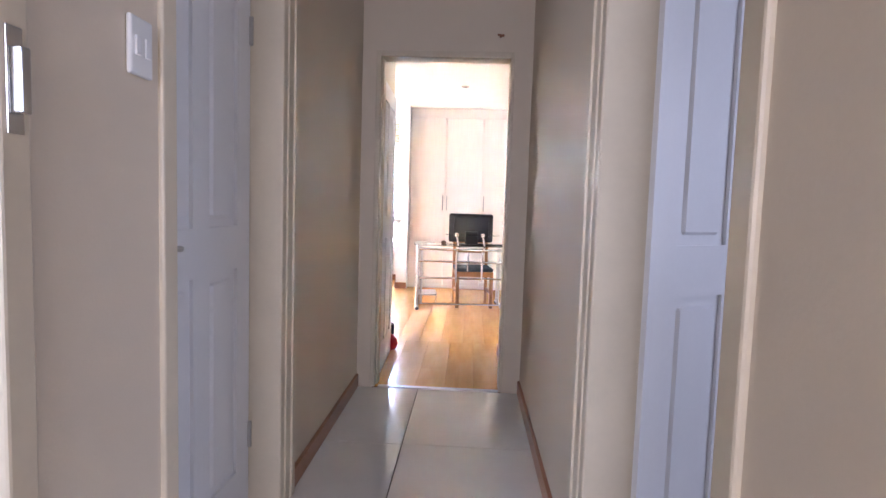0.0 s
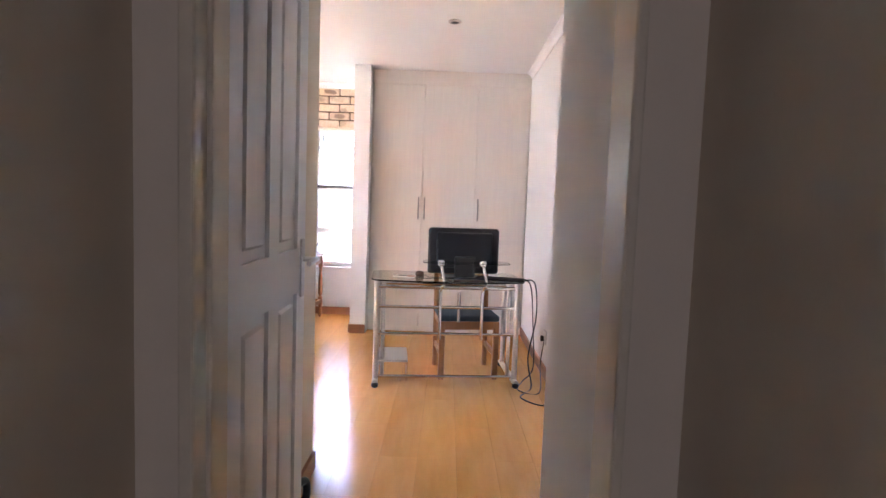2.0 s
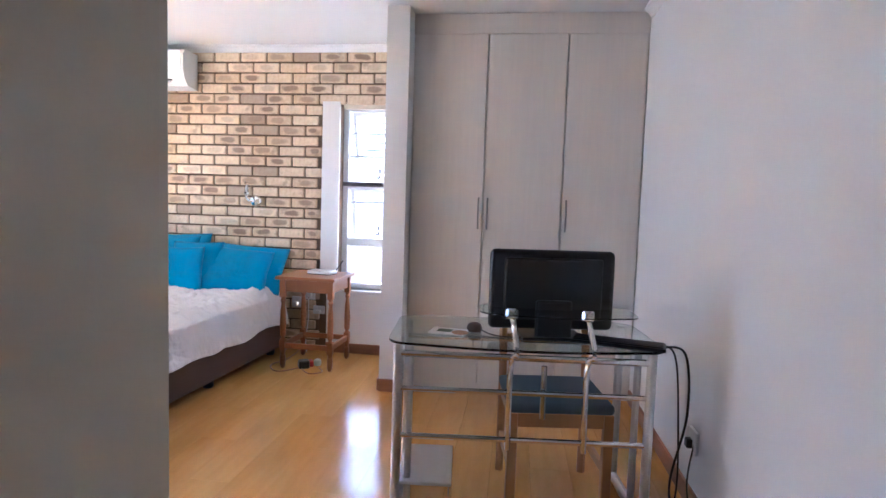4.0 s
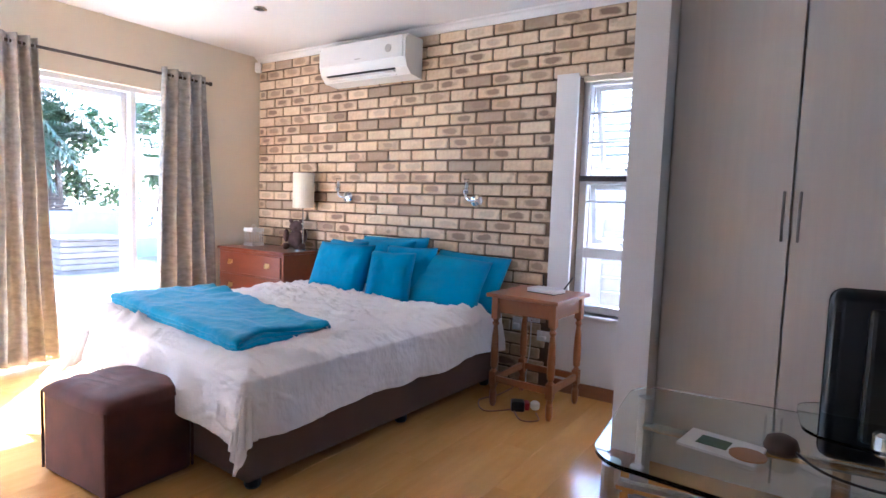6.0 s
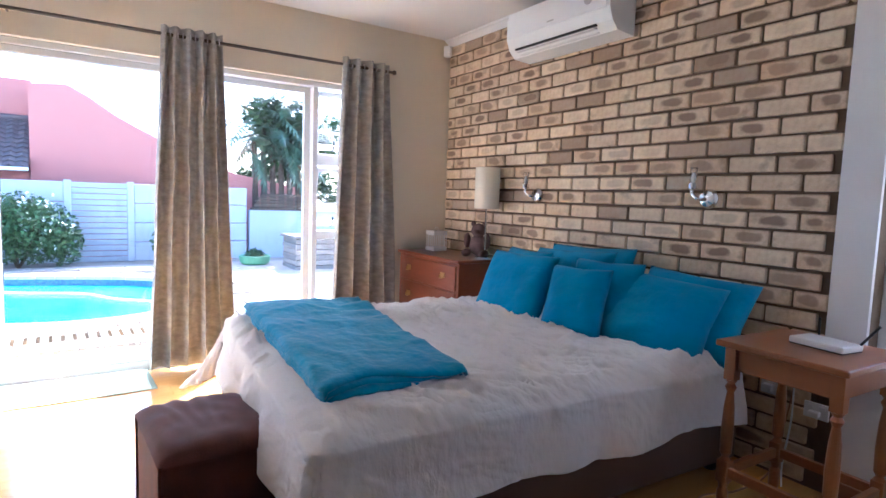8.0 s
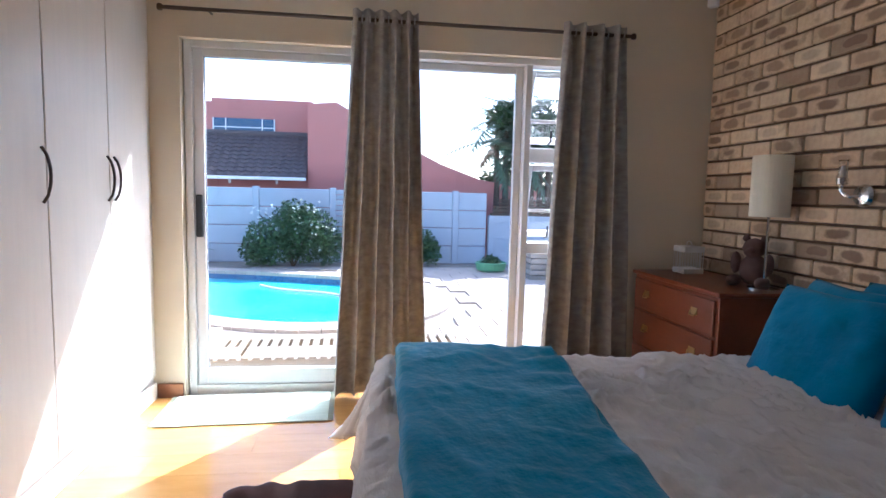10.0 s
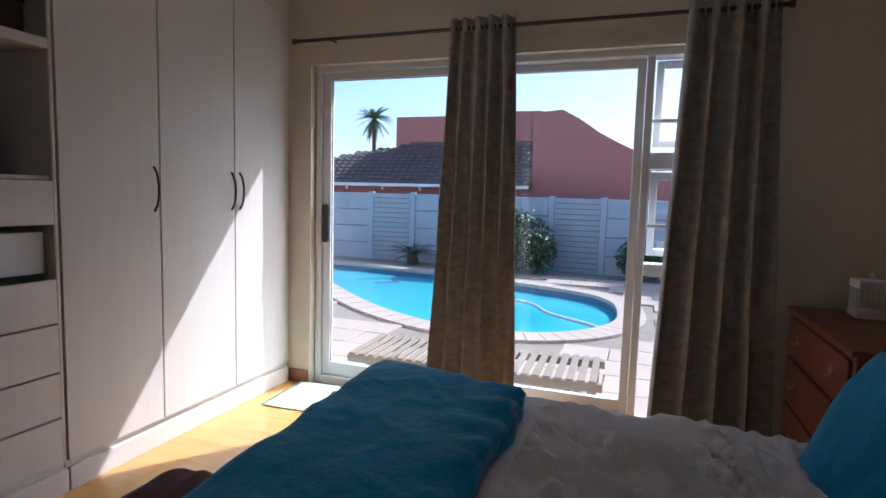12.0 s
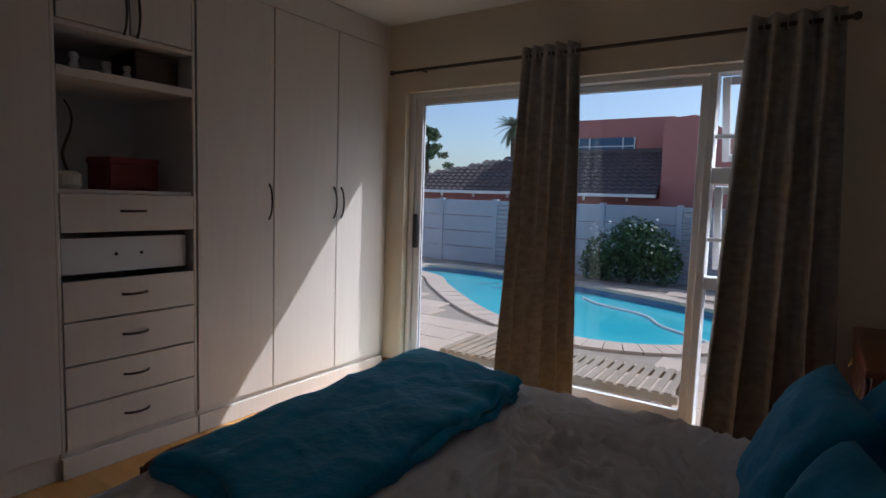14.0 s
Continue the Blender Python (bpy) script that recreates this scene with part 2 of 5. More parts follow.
def box(x0, y0, z0, x1, y1, z1, bev=0.0, bm=None, seg=2):
    own = bmesh.new()
    bmesh.ops.create_cube(own, size=1)
    for v in own.verts:
        v.co = Vector((x0 + (v.co.x + 0.5) * (x1 - x0), y0 + (v.co.y + 0.5) * (y1 - y0), z0 + (v.co.z + 0.5) * (z1 - z0)))
    if bev:
        bmesh.ops.bevel(own, geom=own.edges[:], offset=bev, segments=seg, affect="EDGES", profile=0.5)
    if bm is None:
        return own
    me = bpy.data.meshes.new("t")
    own.to_mesh(me)
    own.free()
    bm.from_mesh(me)
    bpy.data.meshes.remove(me)
    return bm


def lathe(profile, seg=20, bm=None, cx=0, cy=0):
    """Turns (radius, z) pairs round the z axis."""
    bm = bm or bmesh.new()
    rings = []
    for r, z in profile:
        rings.append([bm.verts.new((cx + max(r, 1e-4) * math.cos(2 * math.pi * i / seg), cy + max(r, 1e-4) * math.sin(2 * math.pi * i / seg), z)) for i in range(seg)])
    for a, b in zip(rings, rings[1:]):
        for i in range(seg):
            bm.faces.new((a[i], a[(i + 1) % seg], b[(i + 1) % seg], b[i]))
    bm.faces.new(rings[0][::-1])
    bm.faces.new(rings[-1])
    return bm


def tube(points, r, seg=8, bm=None, taper=None):
    """A round bar along points."""
    bm = bm or bmesh.new()
    pts = [Vector(p) for p in points]
    rings = []
    ref = Vector((0.13, 0.21, 0.97))
    for i, p in enumerate(pts):
        d = (pts[min(i + 1, len(pts) - 1)] - pts[max(i - 1, 0)]).normalized()
        u = d.cross(ref)
        if u.length < 0.05:
            u = d.cross(Vector((1, 0, 0)))
        u.normalize()
        w = d.cross(u)
        rr = r if taper is None else r + (taper - r) * i / (len(pts) - 1)
        rings.append([bm.verts.new(p + u * rr * math.cos(2 * math.pi * k / seg) + w * rr * math.sin(2 * math.pi * k / seg)) for k in range(seg)])
    for a, b in zip(rings, rings[1:]):
        for k in range(seg):
            bm.faces.new((a[k], a[(k + 1) % seg], b[(k + 1) % seg], b[k]))
    bm.faces.new(rings[0][::-1])
    bm.faces.new(rings[-1])
    return bm


def smooth_path(points, n=8, closed=False):
    pts = [Vector(p) for p in points]
    out = []
    m = len(pts)
    for i in range(m if closed else m - 1):
        g = (lambda k: pts[k % m]) if closed else (lambda k: pts[max(0, min(m - 1, k))])
        p0, p1, p2, p3 = g(i - 1), g(i), g(i + 1), g(i + 2)
        for j in range(n):
            t = j / n
            out.append(0.5 * (2 * p1 + (p2 - p0) * t + (2 * p0 - 5 * p1 + 4 * p2 - p3) * t * t + (3 * p1 - p0 - 3 * p2 + p3) * t ** 3))
    if not closed:
        out.append(pts[-1])
    return out


def grid(nu, nv, f, bm=None):
    bm = bm or bmesh.new()
    vs = [[bm.verts.new(f(i / nu, j / nv)) for j in range(nv + 1)] for i in range(nu + 1)]
    for i in range(nu):
        for j in range(nv):
            bm.faces.new((vs[i][j], vs[i + 1][j], vs[i + 1][j + 1], vs[i][j + 1]))
    return bm


def solid(ob, thick, offset=0.0):
    mod = ob.modifiers.new("thickness", "SOLIDIFY")
    mod.thickness, mod.offset = thick, offset
    return ob


def structure(name, bm, material, label, category):
    return tagged(part(name, bm, material), label, category, kind="structure")


def nz(x, y, z=0.0):
    return noise.noise(Vector((x, y, z)))

# ---- the place: plan ----
W, S, B, E, CZ = -3.97, 5.145, 8.525, 1.545, 2.57
HL, HR, HY = 0.175, 1.235, 3.29
GZ = -0.2


def joined(*boxes):
    bm = bmesh.new()
    for b in boxes:
        box(*b, bm=bm)
    return bm


# bedroom walls
structure("wall_west", joined((W - 0.25, 4.4, -0.3, W, 5.31, CZ), (W - 0.25, 5.31, 2.08, W, 7.92, CZ), (W - 0.25, 7.92, -0.3, W, 8.9, CZ), (W - 0.25, 5.31, -0.3, W, 7.92, -0.015)), CREAM, "cream painted wall round the sliding door", "wall")
structure("wall_north", joined((W, B + 0.012, -0.3, -0.75, 8.85, CZ), (-0.75, B + 0.012, 2.115, 1.7, 8.85, CZ), (-0.2, B + 0.012, -0.3, 1.7, 8.85, 2.115), (-0.75, B + 0.012, -0.3, -0.2, 8.85, 0.54)), MORTAR, "brown mortar bed of the brick wall", "wall")
structure("wall_plaster", joined((-0.9, B - 0.012, 0.54, -0.75, B + 0.0115, 2.115), (-0.84, B - 0.012, 0, -0.15, B + 0.0115, 0.525)), WHITEW, "smooth plaster band round the narrow window", "wall")
structure("wall_nib", joined((-0.15, 7.62, 0, 0.0, B + 0.0115, CZ)), WHITEW, "narrow white wall beside the wardrobe", "wall")
structure("wall_east", joined((E, 4.25, -0.1, E + 0.15, 8.6, CZ)), WHITEW, "pale painted wall beside the desk", "wall")
structure("wall_stub", joined((1.15, HY + 0.13, -0.1, E + 0.15, 4.25, CZ)), WHITEW, "pale wall beside the bedroom doorway", "wall")
structure("wall_passage", joined((0.02, HY + 0.13, -0.1, 0.17, 4.8, CZ)), CREAM, "cream wall behind the open bedroom door", "wall")
structure("wall_south", joined((W, 4.4, -0.1, 0.02, 4.55, CZ), (-1.05, 4.55, -0.1, 0.02, 4.8, CZ)), CREAM, "plain cream wall behind the built-in cupboards", "wall")
structure("ceiling", joined((W - 0.25, HY + 0.13, CZ, E + 0.15, 8.85, CZ + 0.12)), CEIL, "white flat bedroom ceiling", "ceiling")


def cornice(name, x0, y0, x1, y1, nx, ny):
    prof = [(0, -0.055), (0.006, -0.055), (0.014, -0.045), (0.022, -0.03), (0.036, -0.018), (0.05, -0.012), (0.055, 0.0), (0, 0.0)]
    bm = bmesh.new()
    ends = [[bm.verts.new((x + nx * a, y + ny * a, CZ - 0.001 + b)) for a, b in prof] for x, y in ((x0, y0), (x1, y1))]
    k = len(prof)
    for i in range(k):
        bm.faces.new((ends[0][i], ends[0][(i + 1) % k], ends[1][(i + 1) % k], ends[1][i]))
    bm.faces.new(ends[0]), bm.faces.new(ends[1][::-1])
    structure(name, bm, CEIL, "white moulded cornice under the ceiling", "cornice")


cornice("trim_cornice", W, B - 0.001, -0.15, B - 0.001, 0, -1)
cornice("trim_cornice", E - 0.001, 4.25, E - 0.001, 7.75, -1, 0)

# hall and side rooms
structure("wall_hall_west", joined((0.02, 1.79, -0.1, HL, HY, 2.57), (0.02, 0.54, -0.1, HL, 1.02, 2.57), (0.02, 1.02, 2.06, HL, 1.79, 2.57), (0.02, -0.25, 2.06, HL, 0.54, 2.57), (0.02, -3.2, -0.1, HL, -0.25, 2.57)), HALLP, "beige painted hall wall", "wall")
structure("wall_hall_east", joined((HR, 1.29, -0.1, HR + 0.13, HY, 2.57), (HR, 0.48, 2.06, HR + 0.13, 1.29, 2.57), (HR, -3.2, -0.1, HR + 0.13, 0.48, 2.57)), HALLP, "beige painted hall wall", "wall")
structure("wall_hall_end", joined((0.02, HY, -0.1, 0.265, HY + 0.12, 2.57), (1.12, HY, -0.1, E + 0.15, HY + 0.12, 2.57), (0.265, HY, 2.14, 1.12, HY + 0.12, 2.57)), HALLP, "beige wall over the bedroom doorway", "wall")
structure("wall_hall_back", joined((-0.1, -3.4, -0.1, 1.4, -3.2, 2.57)), HALLP, "plain hall end wall", "wall")
structure("ceiling_hall", joined((-1.6, -3.4, 2.57, 4.2, HY + 0.13, 2.69)), CEIL, "white hall ceiling", "ceiling")
structure("wall_side_room", joined((HR + 0.13, 3.2, -0.1, 4.1, 3.289, 2.57), (4.0, -3.4, -0.1, 4.1, 3.2, 2.57), (HR + 0.13, -3.4, -0.1, 4.0, -3.3, 2.57)), WHITEW, "plain walls of the side bedroom", "wall")
structure("wall_bath_room", joined((-1.6, -3.4, -0.1, -1.5, 3.2, 2.57), (-1.5, 3.1, -0.1, 0.02, 3.2, 2.57), (-1.5, -3.4, -0.1, 0.02, -3.3, 2.57)), WHITEW, "plain walls of the room behind the panelled door", "wall")
structure("floor_side_room", joined((HR + 0.13, -3.3, -0.1, 4.0, 3.2, -0.004), (-1.5, -3.3, -0.1, 0.02, 3.1, -0.004)), CARP, "grey carpet of the side rooms", "floor")
structure("ground_slab", joined((W - 0.25, 3.36, -0.3, E + 0.15, 8.85, -0.012)), SUBFL, "dark underlay between the floor planks", "floor")


def frame_profile(name, y0, y1, top, wall_x, side, label, far=0.05):
    """A pressed frame round an opening in a wall that runs along y."""
    bm = bmesh.new()
    d0, d1 = (wall_x - 0.165, wall_x + 0.012) if side < 0 else (wall_x - 0.012, wall_x + 0.142)
    for a, b in ((y0 - 0.05, y0 + 0.012), (y1 - 0.012, y1 + 0.05)):
        box(d0, a, 0, d1, b, top + 0.05, 0.006, bm)
    if far > 0.05:
        c0, c1 = (wall_x + 0.0, wall_x + 0.018) if side < 0 else (wall_x - 0.018, wall_x)
        box(c0, y1 + 0.03, 0, c1, y1 + far, top + far, 0.006, bm)
        box(c0 - (0 if side < 0 else 0.008), y1 + far - 0.045, 0, c1 + (0.008 if side < 0 else 0), y1 + far - 0.005, top + far, 0.004, bm)
    box(d0, y0 + 0.012, top - 0.012, d1, y1 - 0.012, top + 0.05, 0.006, bm)
    return structure(name, bm, TRIMP, label, "door frame")


frame_profile("trim_frame", 1.02, 1.79, 2.06, HL, -1, "cream gloss frame of the closed hall door", 0.13)
frame_profile("trim_frame", -0.25, 0.54, 2.06, HL, -1, "cream gloss frame of a hall doorway with strike plate")
frame_profile("trim_frame", 0.48, 1.29, 2.06, HR, 1, "cream gloss frame of the side bedroom doorway", 0.13)
bm = bmesh.new()
for a, b in ((0.262, 0.295), (1.1, 1.124)):
    box(a, HY - 0.012, 0, b, HY + 0.132, 2.15, 0.006, bm)
    box(a + 0.008, HY + 0.045, 0.001, b + (0.01 if a < 0.5 else -0.012), HY + 0.133, 2.11, 0.004, bm)
box(0.295, HY - 0.012, 2.11, 1.1, HY + 0.132, 2.15, 0.006, bm)
structure("trim_frame", bm, TRIMP, "cream gloss frame of the bedroom doorway", "door frame")
structure("trim_threshold", box(0.315, HY - 0.01, -0.005, 1.1, HY + 0.03, 0.006, 0.003), BRUSH, "metal threshold strip between tiles and laminate", "threshold")


def skirting(x0, y0, x1, y1, h=0.085, d=0.016):
    bm = box(min(x0, x1) - (d if x0 == x1 else 0), min(y0, y1) - (d if y0 == y1 else 0), 0, max(x0, x1) + (d if x0 == x1 else 0), max(y0, y1) + (d if y0 == y1 else 0), h, 0.004)
    structure("baseboard", bm, SKIRT, "reddish brown wooden skirting board", "skirting")


for seg in ((HL, 1.93, HL, HY - 0.016), (HR, 1.43, HR, HY - 0.016), (HL, 0.60, HL, 0.95), (1.15, HY + 0.15, 1.15, 4.25), (E, 4.27, E, 7.76), (-0.15, 7.62, -0.15, B - 0.03), (-0.15, 7.62, 0, 7.62),
            (-0.84, B - 0.01, -0.17, B - 0.01), (W, S + 0.01, W, 5.3), (W, 7.93, W, B - 0.03), (0.17, HY + 0.15, 0.17, 4.8)):
    skirting(*seg)


def panel_door(name, x, y, rz, width, label, handle_at=1, height=2.02, pivot=0):
    """A four-panel door; its hinge edge is at the origin, the leaf runs along its local x."""
    d = thing(name, x, y, 0, label, "door", rz)
    d["kind"] = "structure"
    bm = bmesh.new()
    t = 0.02
    st, mid = 0.11, width / 2
    rails = [(0.008, 0.2), (0.95, 1.1), (height - 0.12, height)]
    for a, b in ((0, st), (mid - 0.05, mid + 0.05), (width - st, width)):
        box(a, -t, 0.008, b, t, height, 0, bm)
    for z0, z1 in rails:
        for a, b in ((st, mid - 0.05), (mid + 0.05, width - st)):
            box(a, -t, z0, b, t, z1, 0, bm)
    part("leaf_frame", bm, DOORP, d)
    for z0, z1 in ((0.2, 0.95), (1.1, height - 0.12)):
        for a, b in ((st, mid - 0.05), (mid + 0.05, width - st)):
            pb = box(a, -t + 0.012, z0, b, t - 0.012, z1)
            box(a + 0.03, -t + 0.003, z0 + 0.03, b - 0.03, t - 0.003, z1 - 0.03, 0.0085, pb, 1)
            part("panel", pb, DOORP, d)
    for sgn in (-1, 1):
        pl = part("handle_plate", box(width - 0.075, sgn * t - (0.008 if sgn < 0 else 0), 0.93, width - 0.035, sgn * t + (0.008 if sgn > 0 else 0), 1.13, 0.003), BRUSH, d, "brushed steel handle plate")
        part("lever", tube(smooth_path([(width - 0.055, sgn * t, 1.06), (width - 0.055, sgn * (t + 0.05), 1.06), (width - 0.07, sgn * (t + 0.055), 1.062), (width - 0.16, sgn * (t + 0.05), 1.055)], 5), 0.009), BRUSH, pl)
    for z in (0.25, 1.75):
        part("hinge", tube([(0.002, t + 0.004, z), (0.002, t + 0.004, z + 0.1)], 0.008), BRUSH, d, "steel butt hinge")
    return d


panel_door("door_1", 0.268, HY + 0.15, 91.5, 0.77, "white four-panel bedroom door standing open against the wall")
panel_door("door_2", 0.042, 1.775, -90, 0.75, "white four-panel hall door, closed in its frame")
panel_door("door_3", 1.36, 1.28, 34, 0.78, "white four-panel side bedroom door standing wide open")

# ---- sliding door ----
sd = thing("window_1", W - 0.1, 5.31, 0.0, "white aluminium sliding patio door with side casements", "sliding door")
sd["kind"] = "structure"
x0, x1 = -0.07, 0.05


def bars(name, parent, material, *boxes, bev=0.004):
    bm = bmesh.new()
    for b in boxes:
        box(*b, bev, bm, 1)
    return part(name, bm, material, parent)


bars("frame", sd, ALU, (x0, 0.005, -0.01, x1, 0.05, 2.08), (x0, 2.565, -0.01, x1, 2.61, 2.08), (x0, 0.05, 2.04, x1, 2.565, 2.08), (x0, 0.05, -0.01, x1, 2.565, 0.05), (x0, 2.02, 0.05, x1, 2.062, 2.04))
fs = bars("fixed_sash", sd, ALU, (-0.055, 1.03, 0.052, -0.015, 1.085, 2.038), (-0.055, 1.972, 0.052, -0.015, 2.018, 2.038), (-0.055, 1.085, 0.052, -0.015, 1.972, 0.14), (-0.055, 1.085, 1.996, -0.015, 1.972, 2.038))
ss = bars("sliding_sash", sd, ALU, (-0.01, 0.054, 0.052, 0.035, 0.11, 2.038), (-0.01, 1.05, 0.052, 0.035, 1.105, 2.038), (-0.01, 0.11, 0.052, 0.035, 1.05, 0.145), (-0.01, 0.11, 1.994, 0.035, 1.05, 2.038))
for par, b in ((fs, (-0.037, 1.085, 0.14, -0.031, 1.972, 1.996)), (ss, (0.01, 0.11, 0.145, 0.016, 1.05, 1.994))):
    g = part("pane", box(*b), GLASS, par, "clear glass pane")
    g.visible_shadow = False
part("gasket", joined((0.0165, 0.108, 0.14, 0.02, 0.114, 1.996), (0.0165, 1.046, 0.14, 0.02, 1.052, 1.996), (0.0165, 0.114, 1.99, 0.02, 1.046, 1.996), (0.0165, 0.114, 0.14, 0.02, 1.046, 0.147)), BLACKP, ss, "black rubber glazing seal")
part("pull_handle", box(0.036, 0.062, 0.95, 0.066, 0.1, 1.2, 0.008), BLACKP, ss, "black plastic pull handle")
part("track", joined((0.012, 0.052, 0.05, 0.018, 2.018, 0.062), (-0.04, 0.052, 0.05, -0.034, 2.018, 0.062)), BRUSH, sd, "bare aluminium door track")
bars("transom", sd, ALU, (-0.06, 2.062, 1.45, 0.03, 2.565, 1.54), (-0.06, 2.062, 0.87, 0.03, 2.565, 0.94))
for z0, z1, tilt, zb in ((1.55, 2.03, 24, 1.695), (0.95, 1.44, 16, 1.135)):
    sash = new("casement")
    sash.parent = sd
    sash.matrix_local = pose(-0.05, 2.07, z1, 0, tilt, 0)
    h = z1 - z0
    bars("sash_frame", sash, ALU, (-0.02, 0.0, -h, 0.015, 0.04, 0), (-0.02, 0.45, -h, 0.015, 0.49, 0), (-0.02, 0.04, -h, 0.015, 0.45, -h + 0.04), (-0.02, 0.04, -0.04, 0.015, 0.45, 0))
    g = part("pane", box(-0.005, 0.04, -h + 0.04, 0.0, 0.45, -0.04), GLASS, sash, "clear glass pane")
    g.visible_shadow = False
    bars("burglar_bar", sd, ALU, (0.0, 2.062, zb, 0.02, 2.565, zb + 0.022))
    part("stay", tube([(-0.03, 2.2, z0 + 0.02), (0.02, 2.2, z0 + 0.03), (0.03, 2.2, z0 + 0.1)], 0.006), BLACKP, sd, "black window stay")
g = part("pane", box(-0.03, 2.062, 0.05, -0.024, 2.565, 0.87), GLASS, sd, "clear glass pane")
g.visible_shadow = False
structure("trim_sill", joined((W - 0.27, 5.31, -0.05, W - 0.19, 7.92, -0.012)), ALU, "aluminium sill under the sliding door", "sill")

# ---- narrow window ----
wn = thing("window_2", -0.75, B + 0.1, 0.54, "white aluminium window with two top-hung open sashes", "window")
wn["kind"] = "structure"
bars("frame", wn, ALU, (0.0, 0, 0.0, 0.05, 0.06, 1.57), (0.5, 0, 0.0, 0.55, 0.06, 1.57), (0.05, 0, 1.51, 0.5, 0.06, 1.57), (0.05, 0, 0.0, 0.5, 0.06, 0.05), (0.05, 0, 0.37, 0.5, 0.06, 0.44), (0.05, 0, 0.86, 0.5, 0.06, 0.92))
for i, (z, tilt, h) in enumerate(((1.51, 20, 0.58), (0.86, 14, 0.41))):
    sash = new("casement")
    sash.parent = wn
    sash.matrix_local = pose(0.055, 0.05, z, tilt, 0, 0)
    bars("sash_frame", sash, ALU, (0, 0, -h, 0.035, 0.03, 0), (0.405, 0, -h, 0.44, 0.03, 0), (0.035, 0, -h, 0.405, 0.03, -h + 0.035), (0.035, 0, -0.035, 0.405, 0.03, 0))
    g = part("pane", box(0.035, 0.012, -h + 0.035, 0.405, 0.017, -0.035), GLASS, sash, "clear glass pane")
    g.visible_shadow = False
    part("stay", tube(smooth_path([(0.3, 0.05, z - h + 0.02), (0.3, 0.0, z - h + 0.03), (0.33, -0.03, z - h + 0.03), (0.33, -0.03, z - h + 0.1)], 4), 0.006), BLACKP, wn, "black window stay")
for z in (1.32, 1.13, 0.74):
    bars("burglar_bar", wn, ALU, (0.05, 0.005, z, 0.5, 0.02, z + 0.016))
g = part("pane", box(0.05, 0.03, 0.05, 0.5, 0.036, 0.37), GLASS, wn, "clear glass pane")
g.visible_shadow = False
structure("sill_2", box(-0.755, B - 0.03, 0.515, -0.152, B + 0.1, 0.54, 0.004), WHITEW, "plastered window sill", "sill")
bl = thing("rolled_blind", -0.72, B + 0.02, 1.42, "dark slatted blind bunched up across the window", "blind")
for i in range(6):
    part("slat", box(-0.01, 0, 0.006 * i, 0.53, 0.035, 0.006 * i + 0.004, 0.0015, None, 1), DARKM, bl)
for xx in (0.03, 0.45):
    part("cord", tube([(xx, 0.015, 0.03), (xx, 0.015, 0.66)], 0.0025), WHITEP, bl, "white blind cord")
part("head_rail", box(-0.01, 0, 0.64, 0.53, 0.04, 0.68, 0.004), TRIMP, bl, "pale head rail")

# ---- built-in cupboards, south ----


def bow_handle(parent, x, y, z, length, vertical=True, out=1, material=None):
    pts = []
    for i in range(9):
        t = i / 8
        a, o = (t - 0.5) * length, 0.006 + 0.03 * math.sin(math.pi * t) ** 0.6
        pts.append((x, y + out * o, z + a) if vertical else (x + a, y + out * o, z))
    return part("handle", tube(pts, 0.006), material or DARKM, parent, "bowed metal handle")


def cupboard_door(parent, x0, x1, z0, z1, y, out, hx=None, hz=None, material=None):
    d = part("door", box(x0 + 0.004, y - 0.01, z0, x1 - 0.004, y + 0.01, z1, 0.0025), MELAM, parent)
    if hx is not None:
        bow_handle(d, hx, y + out * 0.01, hz, 0.21, True, out, material)
    return d


wb = thing("wardrobe", W, S, 0, "white woodgrain built-in wardrobe with three tall doors", "wardrobe")
bars("carcass", wb, MELAM, (0.0, -0.58, 0.0, 1.56, -0.012, 0.128), (0.0, -0.58, 0.128, 0.06, 0.0, 2.4), (0.06, -0.58, 2.4, 1.56, 0.006, 2.565), (1.545, -0.58, 0.128, 1.56, -0.012, 2.4), (0.0, -0.58, 2.4, 0.06, 0.006, 2.565))
part("plinth", box(0.02, -0.011, 0.0, 1.555, 0.012, 0.1, 0.004), MELAM, wb)
cupboard_door(wb, 0.06, 0.534, 0.13, 2.397, 0.0, 1, 0.50, 1.27)
cupboard_door(wb, 0.534, 1.059, 0.13, 2.397, 0.0, 1, 0.568, 1.27)
cupboard_door(wb, 1.059, 1.56, 0.13, 2.397, 0.0, 1, 1.10, 1.27)
du = thing("drawer_unit", W + 1.562, S, 0, "white built-in unit with drawers, open niches and top doors", "cabinet")
bars("carcass", du, MELAM, (0.0, -0.58, 0.0, 0.66, -0.012, 0.128), (0.0, -0.58, 0.128, 0.018, 0.006, 2.4), (0.642, -0.58, 0.128, 0.66, 0.006, 2.4), (0.0, -0.58, 2.4, 0.66, 0.006, 2.565))
part("back_panel", box(0.018, -0.58, 0.128, 0.642, -0.57, 2.4), MELIN, du)
part("plinth", box(0.0, -0.011, 0.0, 0.66, 0.012, 0.1, 0.004), MELAM, du)
part("niche_base", box(0.018, -0.57, 1.295, 0.642, -0.012, 1.312, 0.002), MELAM, du)
part("shelf", box(0.018, -0.57, 1.8, 0.642, 0.008, 1.84, 0.004), MELAM, du)
part("shelf", box(0.018, -0.57, 2.01, 0.642, 0.004, 2.03, 0.002), MELAM, du)
for a, b, hx in ((0.02, 0.33, 0.30), (0.33, 0.64, 0.36)):
    cupboard_door(du, a, b, 2.035, 2.397, 0.0, 1, hx, 2.13)
